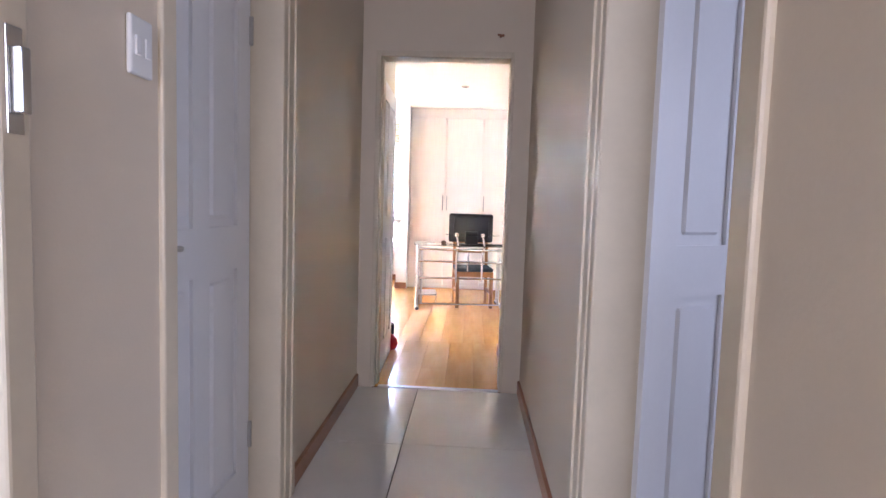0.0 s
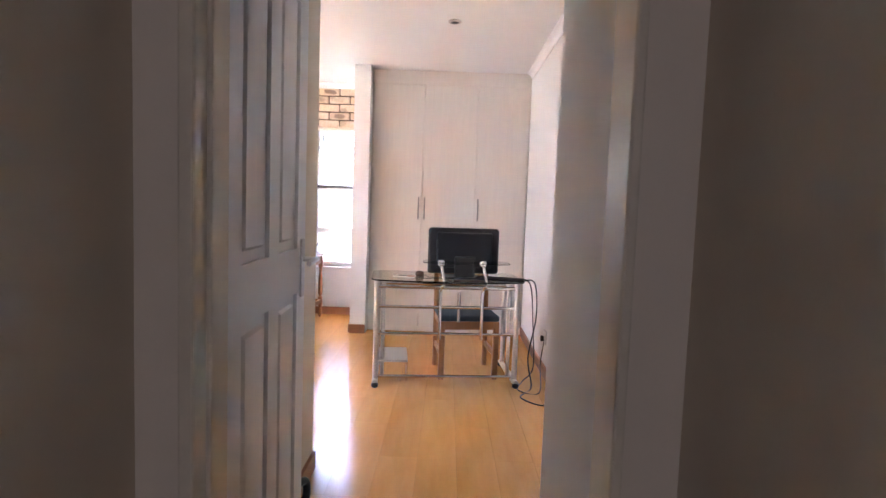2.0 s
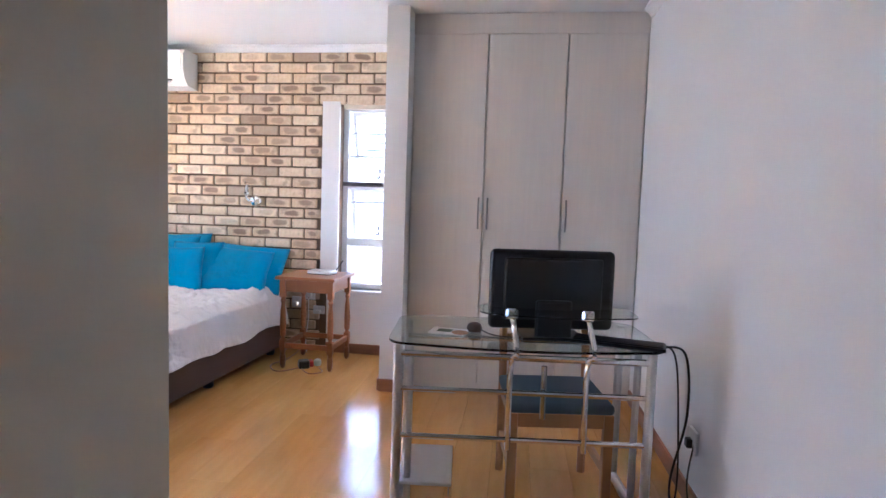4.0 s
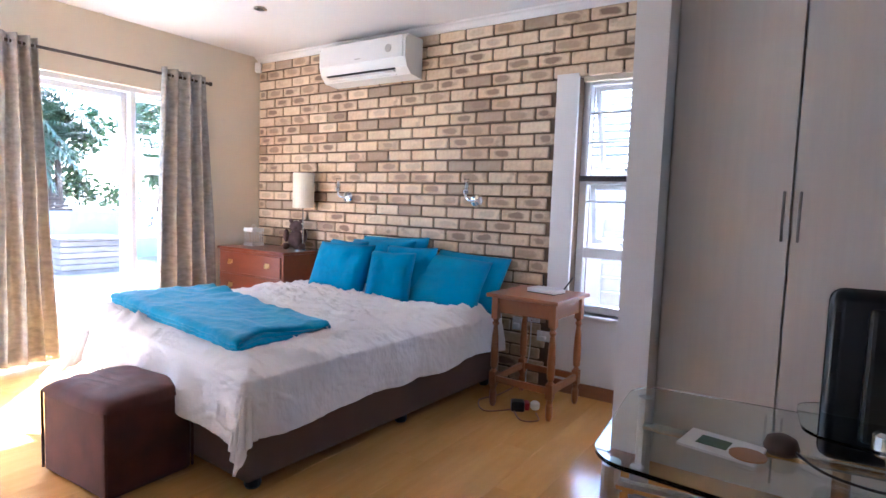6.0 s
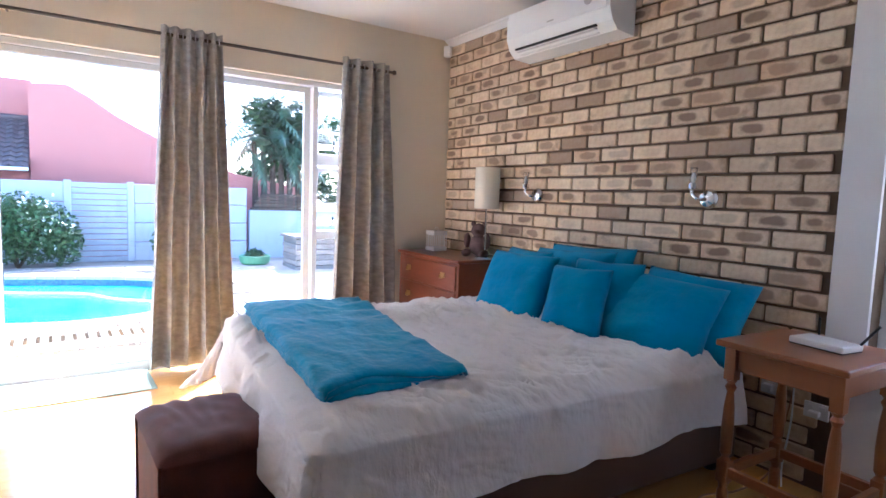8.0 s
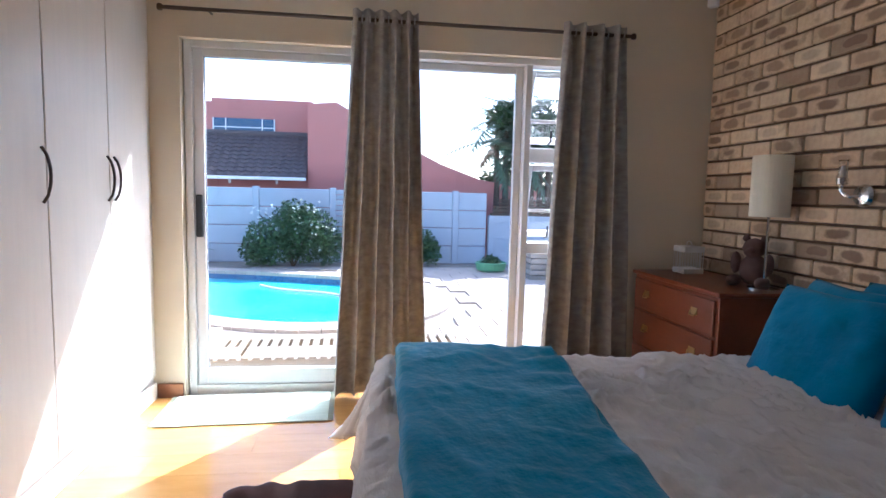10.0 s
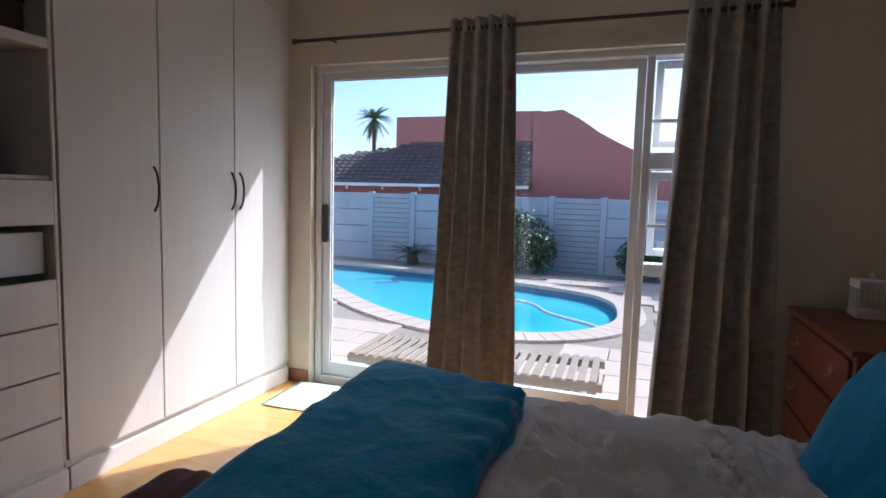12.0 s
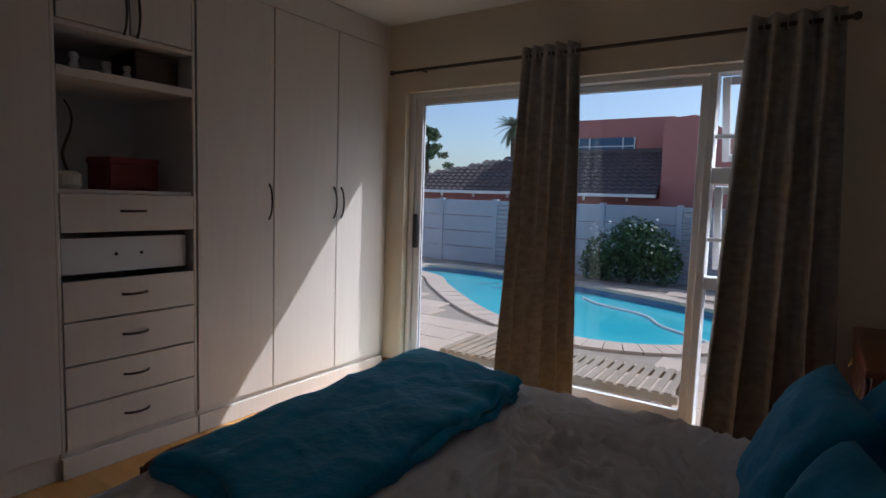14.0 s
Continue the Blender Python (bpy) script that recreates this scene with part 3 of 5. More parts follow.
for z0, z1 in ((1.12, 1.293), (0.722, 0.9), (0.52, 0.714), (0.33, 0.512), (0.132, 0.322)):
    dr = part("drawer_front", box(0.02, -0.01, z0, 0.64, 0.01, z1, 0.003), MELAM, du)
    bow_handle(dr, 0.33, 0.01, (z0 + z1) / 2 + 0.01, 0.12, False, 1)
db = part("drawer_box", box(0.035, -0.5, 0.925, 0.625, -0.035, 1.09, 0.002), MELIN, du, "white drawer box whose front is missing")
# Solid black discs stand for the shade inside two screw holes.
for xx in (0.27, 0.39):
    part("screw_hole_shade", tube([(xx, -0.036, 1.01), (xx, -0.033, 1.01)], 0.009), BLACKP, db)
tall = thing("tall_cupboard", W + 2.224, S, 0, "white woodgrain tall cupboard beside the drawer unit", "wardrobe")
bars("carcass", tall, MELAM, (0, -0.58, 0, 0.69, -0.012, 2.565))
part("door", box(0.002, -0.01, 0.13, 0.69, 0.014, 2.45, 0.003), MELAM, tall)

# built-in wardrobe, alcove
we = thing("wardrobe", 0.0, 7.787, 0, "white woodgrain alcove wardrobe with three tall doors", "wardrobe")
bars("carcass", we, MELAM, (0.0, 0.012, 0.0, 1.543, 0.72, 0.05), (0.0, -0.004, 2.43, 1.543, 0.72, 2.568), (0.0, 0.012, 0.05, 0.02, 0.72, 2.43), (1.52, 0.0, 0.05, 1.543, 0.72, 2.43), (0.02, 0.7, 0.05, 1.52, 0.72, 2.43))
part("plinth", box(0.0, 0.0, 0.0, 1.543, 0.0115, 0.048, 0.002), MELAM, we)
for a, b, hx in ((0.006, 0.508, 0.478), (0.508, 1.032, 0.538), (1.032, 1.535, 1.062)):
    cupboard_door(we, a, b, 0.05, 2.428, 0.0, -1, hx, 1.235, STEELD)

# ---- bed ----
BED = thing("bed", -1.865, 8.455, 0, "double bed with brown fabric base and white crumpled duvet", "bed", -2.6)
part("base", box(-0.685, -2.04, 0.05, 0.685, -0.02, 0.305, 0.018, None, 3), BASEF, BED, "brown woven fabric bed base")
part("mattress", box(-0.685, -2.04, 0.307, 0.685, -0.02, 0.505, 0.05, None, 4), DUVET, BED, smooth=True)
for xx in (-0.625, 0.625):
    for yy in (-1.97, -1.0, -0.12):
        part("foot", lathe([(0.03, 0), (0.036, 0.01), (0.036, 0.052)], 12, cx=xx, cy=yy), BLACKP, BED)


def crease(x, y, fx, fy, slant, seed, width):
    """A sharp ridge of cloth along the zero line of a noise field."""
    return max(0.0, 1 - abs(nz((x + slant * y) * fx, (y - slant * x) * fy, seed)) / width) ** 2


def duvet_point(u, v):
    hw, y0, y1 = 0.70, -2.05, -0.1
    ox, oy = 0.27, 0.34
    x = -hw - ox + u * (2 * hw + 2 * ox)
    y = y0 - oy + v * (y1 - y0 + oy)
    cx, cy = max(-hw, min(hw, x)), max(y0, y)
    dx, dy = x - cx, y - cy
    d = math.hypot(dx, dy)
    wave = 0.012 * nz(x * 4.2, y * 4.2, 1.3) + 0.003 * nz(x * 16 + 9 * y, y * 13, 2.2)
    wx, wy = x + 0.1 * nz(x * 3, y * 3, 3.1), y + 0.1 * nz(x * 3, y * 3, 8.6)
    under = 0.25 if -2.02 < y < -1.38 and -0.72 < x < 0.45 else 1.0
    patch = under * (0.62 + 0.6 * nz(x * 1.8, y * 1.8, 8)) * (1.0 if d < 1e-6 else 0.35)
    ridge = patch * (0.026 * crease(wx, wy, 2.6, 5.5, 0.35, 3.2, 0.17) + 0.022 * crease(wx, wy, 6.5, 3.2, -0.3, 7.5, 0.2) + 0.017 * crease(wx, wy, 5.5, 12.0, 0.6, 5.5, 0.24) + 0.014 * crease(wx, wy, 13.0, 7.0, -0.5, 1.7, 0.28))
    if d < 1e-6:
        edge = min(hw - abs(x), y - y0)
        round_off = 0.035 * max(0.0, 1 - edge / 0.09) ** 2
        return Vector((x, y, 0.582 - 0.043 * x / hw + wave + ridge - round_off))
    keep = (0.77 if x > 0 else 0.72) + 0.25 * nz(x * 1.7, y * 1.7, 9.0)
    nx, ny = dx / d, dy / d
    along = x * ny - y * nx
    fold = 0.016 * math.sin(along * 11 + 5 * nz(x, y)) * min(1, d / 0.25) + 0.014 * nz(x * 5, y * 5, 5)
    point = min(abs(dx) / ox, abs(dy) / oy)
    out = 0.02 + (0.12 + (0.12 if x > 0 else 0.5) * point) * d + fold + ridge * 0.8
    return Vector((cx + nx * out, cy + ny * out, 0.55 - 0.043 * cx / hw + wave * 0.5 - d * keep))


dv = part("duvet", grid(260, 280, duvet_point), DUVET, BED, "white crumpled cotton duvet", smooth=True)
solid(dv, 0.012, 1.0)


def pillow(x, y, z, w, h, t, rx, ry, rz, label, material=None):
    def side(sgn):
        def f(u, v):
            a, b = 2 * u - 1, 2 * v - 1
            puff = max(0.0, (1 - a ** 4) * (1 - b ** 4)) ** 0.55
            pin = 1 - 0.06 * (1 - abs(a)) * abs(b) ** 3 - 0.0
            pin2 = 1 - 0.06 * (1 - abs(b)) * abs(a) ** 3
            k = 0.012 * nz(a * 2.3 + x * 9, b * 2.3, y * 5) + 0.006 * nz(a * 6 + x, b * 6, 3)
            return Vector((a * w / 2 * pin2, b * h / 2 * pin, sgn * (t / 2 * puff + k * puff) + 0.0))
        return f
    bm = grid(26, 26, side(1))
    grid(26, 26, side(-1), bm)
    bmesh.ops.remove_doubles(bm, verts=bm.verts[:], dist=0.0015)
    ob = part("cushion", bm, material or BLUE, smooth=True)
    ob.matrix_world = pose(x, y, z, rx, ry, rz)
    return tagged(ob, label, "cushion", "cushions on the bed")


# upright ones lean on the head end; local y is up the cushion
pillow(-2.225, 7.885, 0.74, 0.48, 0.42, 0.15, 64, 0, 7.8, "square turquoise cotton cushion leaning at the front")
pillow(-2.36, 8.03, 0.745, 0.42, 0.42, 0.14, 66, 0, -6, "square turquoise cotton cushion behind the front one")
pillow(-1.82, 7.95, 0.715, 0.33, 0.39, 0.14, 66, 0, 20, "square turquoise cotton cushion turned towards the table")
pillow(-1.76, 8.08, 0.73, 0.38, 0.43, 0.13, 68, 0, 17, "square turquoise cotton cushion leaning on pillows")
pillow(-1.475, 8.15, 0.70, 0.54, 0.42, 0.16, 54, 4, 9, "long turquoise pillow slumped at the bed head")
pillow(-1.42, 8.3, 0.71, 0.58, 0.42, 0.15, 60, 3, 3, "long turquoise pillow at the back of the heap")
pillow(-2.17, 8.2, 0.755, 0.66, 0.44, 0.16, 62, -3, -3, "long turquoise pillow behind the square cushions")
pillow(-2.15, 8.36, 0.76, 0.66, 0.44, 0.14, 72, -2, 0, "long turquoise pillow against the brick wall")


def throw_point(layer):
    def f(u, v):
        xa = -2.585 + 0.14 * v - 0.012 * layer
        xb = -1.445 - 0.03 * v - 0.025 * layer * math.sin(v * 5)
        x = xa + (xb - xa) * u
        y = 6.495 - 0.03 * u + v * (0.545 - 0.02 * u + 0.03 * nz(u * 3, layer * 2.0)) + 0.014 * nz(u * 7, v * 2, layer)
        edge = min(v, 1 - v)
        heap = 0.02 * max(0.0, v - 0.6) * max(0.0, 0.75 - u) * (1 + 2.2 * nz(x * 13, y * 6, 3.3))
        soft = 0.011 * nz(x * 5, y * 5, 6) + 0.007 * crease(x, y, 5, 9, 0.5, 2.4, 0.4)
        return Vector((x, y, 0.582 - 0.061 * (x + 1.93) + 0.02 + 0.017 * layer + soft + 2.5 * heap - 0.018 * max(0.0, 1 - edge / 0.03) ** 2 - 0.012 * max(0.0, 1 - (1 - u) / 0.02) ** 2))
    return f


tw = thing("throw", 0, 0, 0, "folded turquoise fleece throw lying across the bed", "blanket")
for i in range(3):
    solid(part("fold", grid(90, 44, throw_point(i)), BLUET, tw, smooth=True), 0.014, 1.0)

# ---- ottoman ----
ot = thing("ottoman", -1.915, 6.19, 0, "dark brown suede cube ottoman at the foot of the bed", "ottoman", 3)
part("body", box(-0.25, -0.19, 0.005, 0.25, 0.19, 0.37, 0.02, None, 3), SUEDE, ot, smooth=False)


def cushion_top(u, v):
    a, b = 2 * u - 1, 2 * v - 1
    puff = max(0.0, (1 - a ** 6) * (1 - b ** 6)) ** 0.5
    gather = 0.004 * math.sin(26 * (b + 0.5 * a * b)) * max(0.0, 1 - (b + 0.2) ** 2 * 3) * max(0, -a + 0.5)
    return Vector((a * 0.257, b * 0.197, 0.365 + 0.055 * puff + gather + 0.005 * nz(a * 3, b * 3)))


part("top_cushion", grid(36, 36, cushion_top), SUEDE, ot, "stitched suede cushion top", smooth=True)
for k in (-1, 1):
    part("piping", tube([(-0.251, k * 0.191, 0.02), (-0.251, k * 0.191, 0.37)], 0.006), SUEDE, ot)
    part("piping", tube([(0.251, k * 0.191, 0.02), (0.251, k * 0.191, 0.37)], 0.006), SUEDE, ot)

# ---- curtains ----
rod = thing("curtain_rod", W + 0.08, 5.24, 2.21, "thin dark bronze curtain rod over the sliding door", "curtain rod")
part("pole", tube([(0, 0, 0), (0, 2.71, 0)], 0.011, 12), DARKM, rod)
for yy in (0.0, 2.71):
    part("finial", lathe([(0.012, -0.016), (0.016, -0.01), (0.016, 0.01), (0.012, 0.016)], 12, cx=0, cy=yy), DARKM, rod)
for yy in (0.25, 2.6):
    part("bracket", tube([(-0.08, yy, 0), (0.0, yy, 0)], 0.007), DARKM, rod)


def curtain(ya, yb, yc, yd, folds, label, seed, gather):
    """ya to yb: its width at the top; yc to yd: at the hem."""
    c = thing("curtain", W + 0.08, 0, 0, label, "curtain", group="curtains")

    def f(u, v):
        z = 0.03 + (2.265 - 0.03) * v
        y = (yc + (yd - yc) * u) * (1 - v) + (ya + (yb - ya) * u) * v
        s = math.sin(2 * math.pi * folds * u + 0.9 * nz(u * 5, seed) + 0.6 * nz(v * 1.5, u * 3, seed))
        amp = 0.052 * (0.75 + 0.4 * (1 - v)) * (0.8 + 0.5 * nz(u * 6, seed * 2))
        return Vector((amp * s + 0.012 * nz(u * 9, v * 3, seed) + gather * (1 - v), y + 0.02 * (1 - v) * math.cos(2 * math.pi * folds * u) + 0.008 * nz(u * 4, v * 4, seed), z))

    solid(part("cloth", grid(folds * 16, 40, f), CURT, c, smooth=True), 0.004)
    for i in range(folds * 2):
        u = (i + 0.5) / (folds * 2)
        y = ya + (yb - ya) * u
        bm = tube([Vector((0.023 * math.cos(a), y + 0.004 * (-1) ** i * math.cos(a), 2.21 + 0.023 * math.sin(a))) for a in [k * math.pi / 6 for k in range(13)]], 0.004, 6)
        part("eyelet", bm, BRUSH, c, "steel eyelet")


curtain(6.275, 6.645, 6.165, 6.71, 5, "taupe patterned curtain gathered in the middle of the rod", 2.2, 0.02)
curtain(7.51, 7.91, 7.41, 8.0, 4, "taupe patterned curtain hanging beside the chest", 5.1, 0.02)

# ---- outside ----
POOL = [(-6.62, 5.5), (-6.82, 6.5), (-7.6, 7.08), (-8.6, 7.12), (-9.3, 6.92), (-9.8, 6.4), (-10.35, 5.0), (-10.65, 3.9), (-10.85, 2.8), (-11.05, 1.6), (-10.8, 0.7), (-10.0, 1.0), (-9.45, 1.95), (-8.66, 2.66), (-7.25, 4.2)]
ring = smooth_path([(x, y, 0) for x, y in POOL], 6, True)
mid = sum(ring, Vector()) / len(ring)


def inside(x, y, pts):
    hit = False
    for a, b in zip(pts, pts[1:] + pts[:1]):
        if (a.y > y) != (b.y > y) and x < (b.x - a.x) * (y - a.y) / (b.y - a.y) + a.x:
            hit = not hit
    return hit


def offset_ring(d):
    out = []
    n = len(ring)
    for i in range(n):
        t = (ring[(i + 1) % n] - ring[i - 1]).normalized()
        out.append(ring[i] + Vector((-t.y, t.x, 0)) * d)
    return out


sgn = 1 if (offset_ring(0.1)[0] - mid).length > (ring[0] - mid).length else -1
outer = offset_ring(0.32 * sgn)
bm = bmesh.new()
loop_in = [bm.verts.new((p.x, p.y, GZ)) for p in ring]
R = 900
loop_out = [bm.verts.new((x, y, GZ)) for x, y in ((-R, -R), (R, -R), (R, R), (-R, R))]
es = [bm.edges.new((lp[i], lp[(i + 1) % len(lp)])) for lp in (loop_in, loop_out) for i in range(len(lp))]
bmesh.ops.triangle_fill(bm, edges=es, use_beauty=True)
structure("ground", bm, SAND, "pale dusty ground and paving bed of the garden", "ground")
pl = thing("swimming_pool", mid.x, mid.y, GZ, "curved turquoise swimming pool with mosaic waterline", "pool")
bm = bmesh.new()
loc = [p - mid for p in ring]
for z0, z1, m, nm in ((-0.16, 0.0, MOSAIC, "mosaic_band"),):
    bm = bmesh.new()
    a = [bm.verts.new((p.x, p.y, z0)) for p in loc]
    b = [bm.verts.new((p.x, p.y, z1)) for p in loc]
    for i in range(len(loc)):
        bm.faces.new((a[i], a[(i + 1) % len(loc)], b[(i + 1) % len(loc)], b[i]))
    part(nm, bm, m, pl, "blue mosaic tile band")
bm = bmesh.new()
bm.faces.new([bm.verts.new((p.x, p.y, -0.11)) for p in loc])
bmesh.ops.triangulate(bm, faces=bm.faces[:])
part("water", bm, WATER, pl, "clear turquoise water")
part("hose", tube(smooth_path([(1.7, 3.0, -0.1), (1.2, 2.6, -0.1), (0.7, 2.0, -0.1), (0.1, 1.6, -0.1), (-0.3, 0.8, -0.1), (-0.7, 0.4, -0.1)], 10), 0.025), WHITEP, pl, "floating white cleaner hose")
motif = tube(smooth_path([(-1.75, -1.15, -0.106), (-1.3, -1.25, -0.106), (-0.85, -1.05, -0.106), (-0.6, -1.3, -0.106)], 6), 0.07, 6)
tube(smooth_path([(-1.2, -1.25, -0.106), (-1.05, -1.6, -0.106), (-0.7, -1.7, -0.106)], 6), 0.05, 6, motif)
for v in motif.verts:
    v.co.z = -0.108 + (v.co.z + 0.106) * 0.05
part("floor_motif", motif, MOSAIC, pl, "dark blue curved motif in the pool")
loc_out = [p - mid for p in outer]
cop = bmesh.new()
n = len(loc)
for i in range(n):
    j = (i + 1) % n
    q = [loc[i].lerp(loc[j], 0.03) + (loc[i] - loc_out[i]) * 0.08, loc[i].lerp(loc[j], 0.97) + (loc[i] - loc_out[i]) * 0.08, loc_out[i].lerp(loc_out[j], 0.97), loc_out[i].lerp(loc_out[j], 0.03)]
    lo = [cop.verts.new((p.x, p.y, -0.02)) for p in q]
    hi = [cop.verts.new((p.x, p.y, 0.035)) for p in q]
    cop.faces.new(hi)
    for k in range(4):
        cop.faces.new((lo[k], lo[(k + 1) % 4], hi[(k + 1) % 4], hi[k]))
tagged(part("coping", cop, PAVE, pl, "sandstone coping stones"), kind="stuff")

# boundary wall of precast panels
FX = -12.2


def precast(y0, y1, louvre, top):
    f = thing("precast_fence", FX, y0, GZ, "grey painted precast concrete fence panel with posts", "fence", group="fence bays")
    h = top - GZ
    part("post", box(-0.06, -0.06, 0, 0.06, 0.06, h + 0.03, 0.01), FENCE, f)
    n = 14 if louvre else 4
    step = h / n
    for i in range(n):
        bm = box(-0.03 if not louvre else -0.02, 0.06, i * step + 0.004, 0.03, y1 - y0 - 0.06, (i + 1) * step - 0.006, 0.012 if not louvre else 0.008, None, 1)
        if louvre:
            for v in bm.verts:
                v.co.x += 0.035 * ((v.co.z - i * step) / step)
        part("slat" if louvre else "panel", bm, FENCE, f)


yy = -10.5
k = 0
while yy < 8.8:
    wide = (1.01, 1.51, 1.51)[k % 3]
    precast(yy, min(yy + wide, 8.86), k % 3 == 0, 1.3)
    yy += wide
    k += 1
structure("garden_wall", joined((FX - 0.12, 8.86, GZ, FX + 0.05, 14.0, 0.83), (FX, 13.9, GZ, -4.3, 14.05, 0.9)), FENCE, "low grey plastered garden wall", "wall")
lg = thing("log_stack", FX - 0.3, 8.9, 0.83, "dark weathered planks stacked along the low wall", "planks")
for i in range(5):
    part("plank", box(0.2 + 0.01 * i, 0.05 * i, 0.075 * i, 0.34 - 0.01 * i, 1.4 - 0.07 * i, 0.075 * i + 0.06, 0.008), BARK, lg)

# neighbouring houses
hs = thing("house", -14.3, 3.0, GZ, "terracotta rendered house with a curved parapet and tiled roof", "house")
bm = bmesh.new()
prof = [(2.03, 0), (2.03, 3.30), (2.63, 3.36), (3.0, 3.16), (3.4, 2.88), (3.8, 2.66), (4.3, 2.42), (4.9, 2.12), (5.8, 1.8), (7.2, 1.55), (7.2, 0)]
fr = [bm.verts.new((1.3, y, z)) for y, z in prof]
bk = [bm.verts.new((-2.5, y, z)) for y, z in prof]
bm.faces.new(fr), bm.faces.new(bk[::-1])
for i in range(len(prof)):
    j = (i + 1) % len(prof)
    bm.faces.new((fr[i], fr[j], bk[j], bk[i]))
part("gable_wall", bm, TERRA, hs)
bm = box(0.0, -1.66, 0, 0.3, 2.028, 3.42)
box(0.0, -0.2, 3.42, 0.3, 2.028, 3.5, 0, bm)
part("wall", bm, TERRA, hs)
wd = part("window", box(0.3, -0.17, 2.68, 0.33, 1.19, 3.06, 0.004), WINBLUE, hs, "blue reflecting window")
for y in (-0.17, 0.1, 0.9, 1.17):
    part("mullion", box(0.33, y, 2.68, 0.35, y + 0.025, 3.06), ALU, wd)
part("mullion", box(0.33, -0.15, 2.85, 0.348, 1.17, 2.87), ALU, wd)
part("eave_wall", box(0.5, -6.5, 0, 1.2, 2.02, 1.66), TERRA, hs)
part("gutter", box(1.55, -6.6, 1.66, 1.66, 2.025, 1.73, 0.01), WHITEP, hs, "white gutter")
for i in range(9):
    part("gutter_bracket", box(1.5, -6.2 + i * 0.95, 1.58, 1.56, -6.16 + i * 0.95, 1.7), WHITEP, hs)
tiles = bmesh.new()
rows, cols = 11, 46
for r in range(rows):
    for c in range(cols):
        a0, a1 = r / rows, (r + 1.12) / rows
        y0 = -6.6 + c * 8.62 / cols
        y1 = y0 + 8.62 / cols * 0.96
        if y0 < -4.3 - 0.2 * 0 - a0 * -3.2 - 3.4 + 0.8 and a0 > 0.3 and y0 < -6.6 + 5.4 * (a0 - 0.2):
            continue
        if y0 < -6.6 + 5.36 * a0:
            continue
        pts = []
        for aa, lift in ((a0, 0.03), (a1, 0.0)):
            x, z = 1.62 - 1.27 * aa, 1.70 + 1.0 * aa
            pts += [(x, y0, z + lift), (x, (y0 + y1) / 2, z + lift + 0.035), (x, y1, z + lift)]
        vs = [tiles.verts.new(p) for p in pts]
        tiles.faces.new((vs[0], vs[1], vs[4], vs[3])), tiles.faces.new((vs[1], vs[2], vs[5], vs[4]))
rf = part("roof", tiles, ROOFT, hs, "brown interlocking roof tiles")
rf["kind"] = "stuff"
solid(rf, 0.015)
bm = bmesh.new()
bm.faces.new([bm.verts.new(p) for p in ((1.6, -6.6, 1.69), (1.6, 2.02, 1.69), (0.35, 2.02, 2.67), (0.35, -1.25, 2.67))])
solid(part("roof_deck", bm, ROOFT, hs), 0.02, 1)
part("ridge", tube([(0.35, -1.25, 2.72), (0.35, 2.02, 2.72)], 0.07), ROOFT, hs)

nb = thing("house", -0.5, 14.6, GZ, "white boarded neighbouring house seen through the narrow window", "house")
part("wall", box(-3.5, 0.05, 0, 4, 3, 2.2), BOARD, nb)
rise = bmesh.new()
for i in range(14):
    y, z = -0.35 + i * 0.27, 2.2 + i * 0.17
    for j in range(34):
        x = -4 + j * 0.25 + (0.12 if i % 2 else 0)
        box(x, y, z, x + 0.243, y + 0.28, z + 0.03, 0, rise)
nr = part("roof", rise, ROOFG, nb, "pale grey concrete roof tiles")
nr["kind"] = "stuff"
part("roof_deck", box(-4, -0.34, 2.15, 4.5, 3.2, 2.199), BOARD, nb)
scr = thing("slatted_fence", -2.6, 10.6, GZ, "white painted slatted boundary fence outside the narrow window", "fence")
for i in range(9):
    part("slat", box(0, 0, 0.02 + i * 0.15, 4.4, 0.03, 0.155 + i * 0.15, 0.006), BOARD, scr)
for xx in (0.3, 1.2, 2.1, 3.0, 3.9):
    part("post", box(xx, -0.03, 0, xx + 0.2, -0.002, 1.39, 0.006), BOARD, scr)


# plants
def leafy(bm, centre, size, count, leaf, rng, squash=1.0):
    for _ in range(count):
        d = Vector((rng.gauss(0, 1), rng.gauss(0, 1), rng.gauss(0, 1))).normalized() * rng.random() ** 0.45
        p = Vector(centre) + Vector((d.x * size[0], d.y * size[1], d.z * size[2]))
        a = Vector((rng.gauss(0, 1), rng.gauss(0, 1), rng.gauss(0, 0.6))).normalized()
        b = a.cross(Vector((rng.gauss(0, 1), rng.gauss(0, 1), rng.gauss(0, 1)))).normalized()
        s = leaf * rng.uniform(0.6, 1.3)
        bm.faces.new([bm.verts.new(p + a * s * i + b * s * 0.42 * j) for i, j in ((-1, 0), (0, -1), (1, 0), (0, 1))])


def frond(bm, base, direction, length, droop, width, n=16):
    base = Vector(base)
    d = Vector(direction).normalized()
    side = d.cross(Vector((0, 0, 1)))
    side = side.normalized() if side.length > 0.01 else Vector((1, 0, 0))
    prev = base
    for i in range(1, n + 1):
        t = i / n
        p = base + d * length * t + Vector((0, 0, -droop * t * t))
        for s in (-1, 1):
            w = width * math.sin(math.pi * min(1, 0.12 + t * 0.85)) ** 0.7
            tip = p + side * s * w + (p - prev) * 0.9 + Vector((0, 0, -w * 0.35))
            bm.faces.new([bm.verts.new(q) for q in (prev, p, tip)])
        prev = p


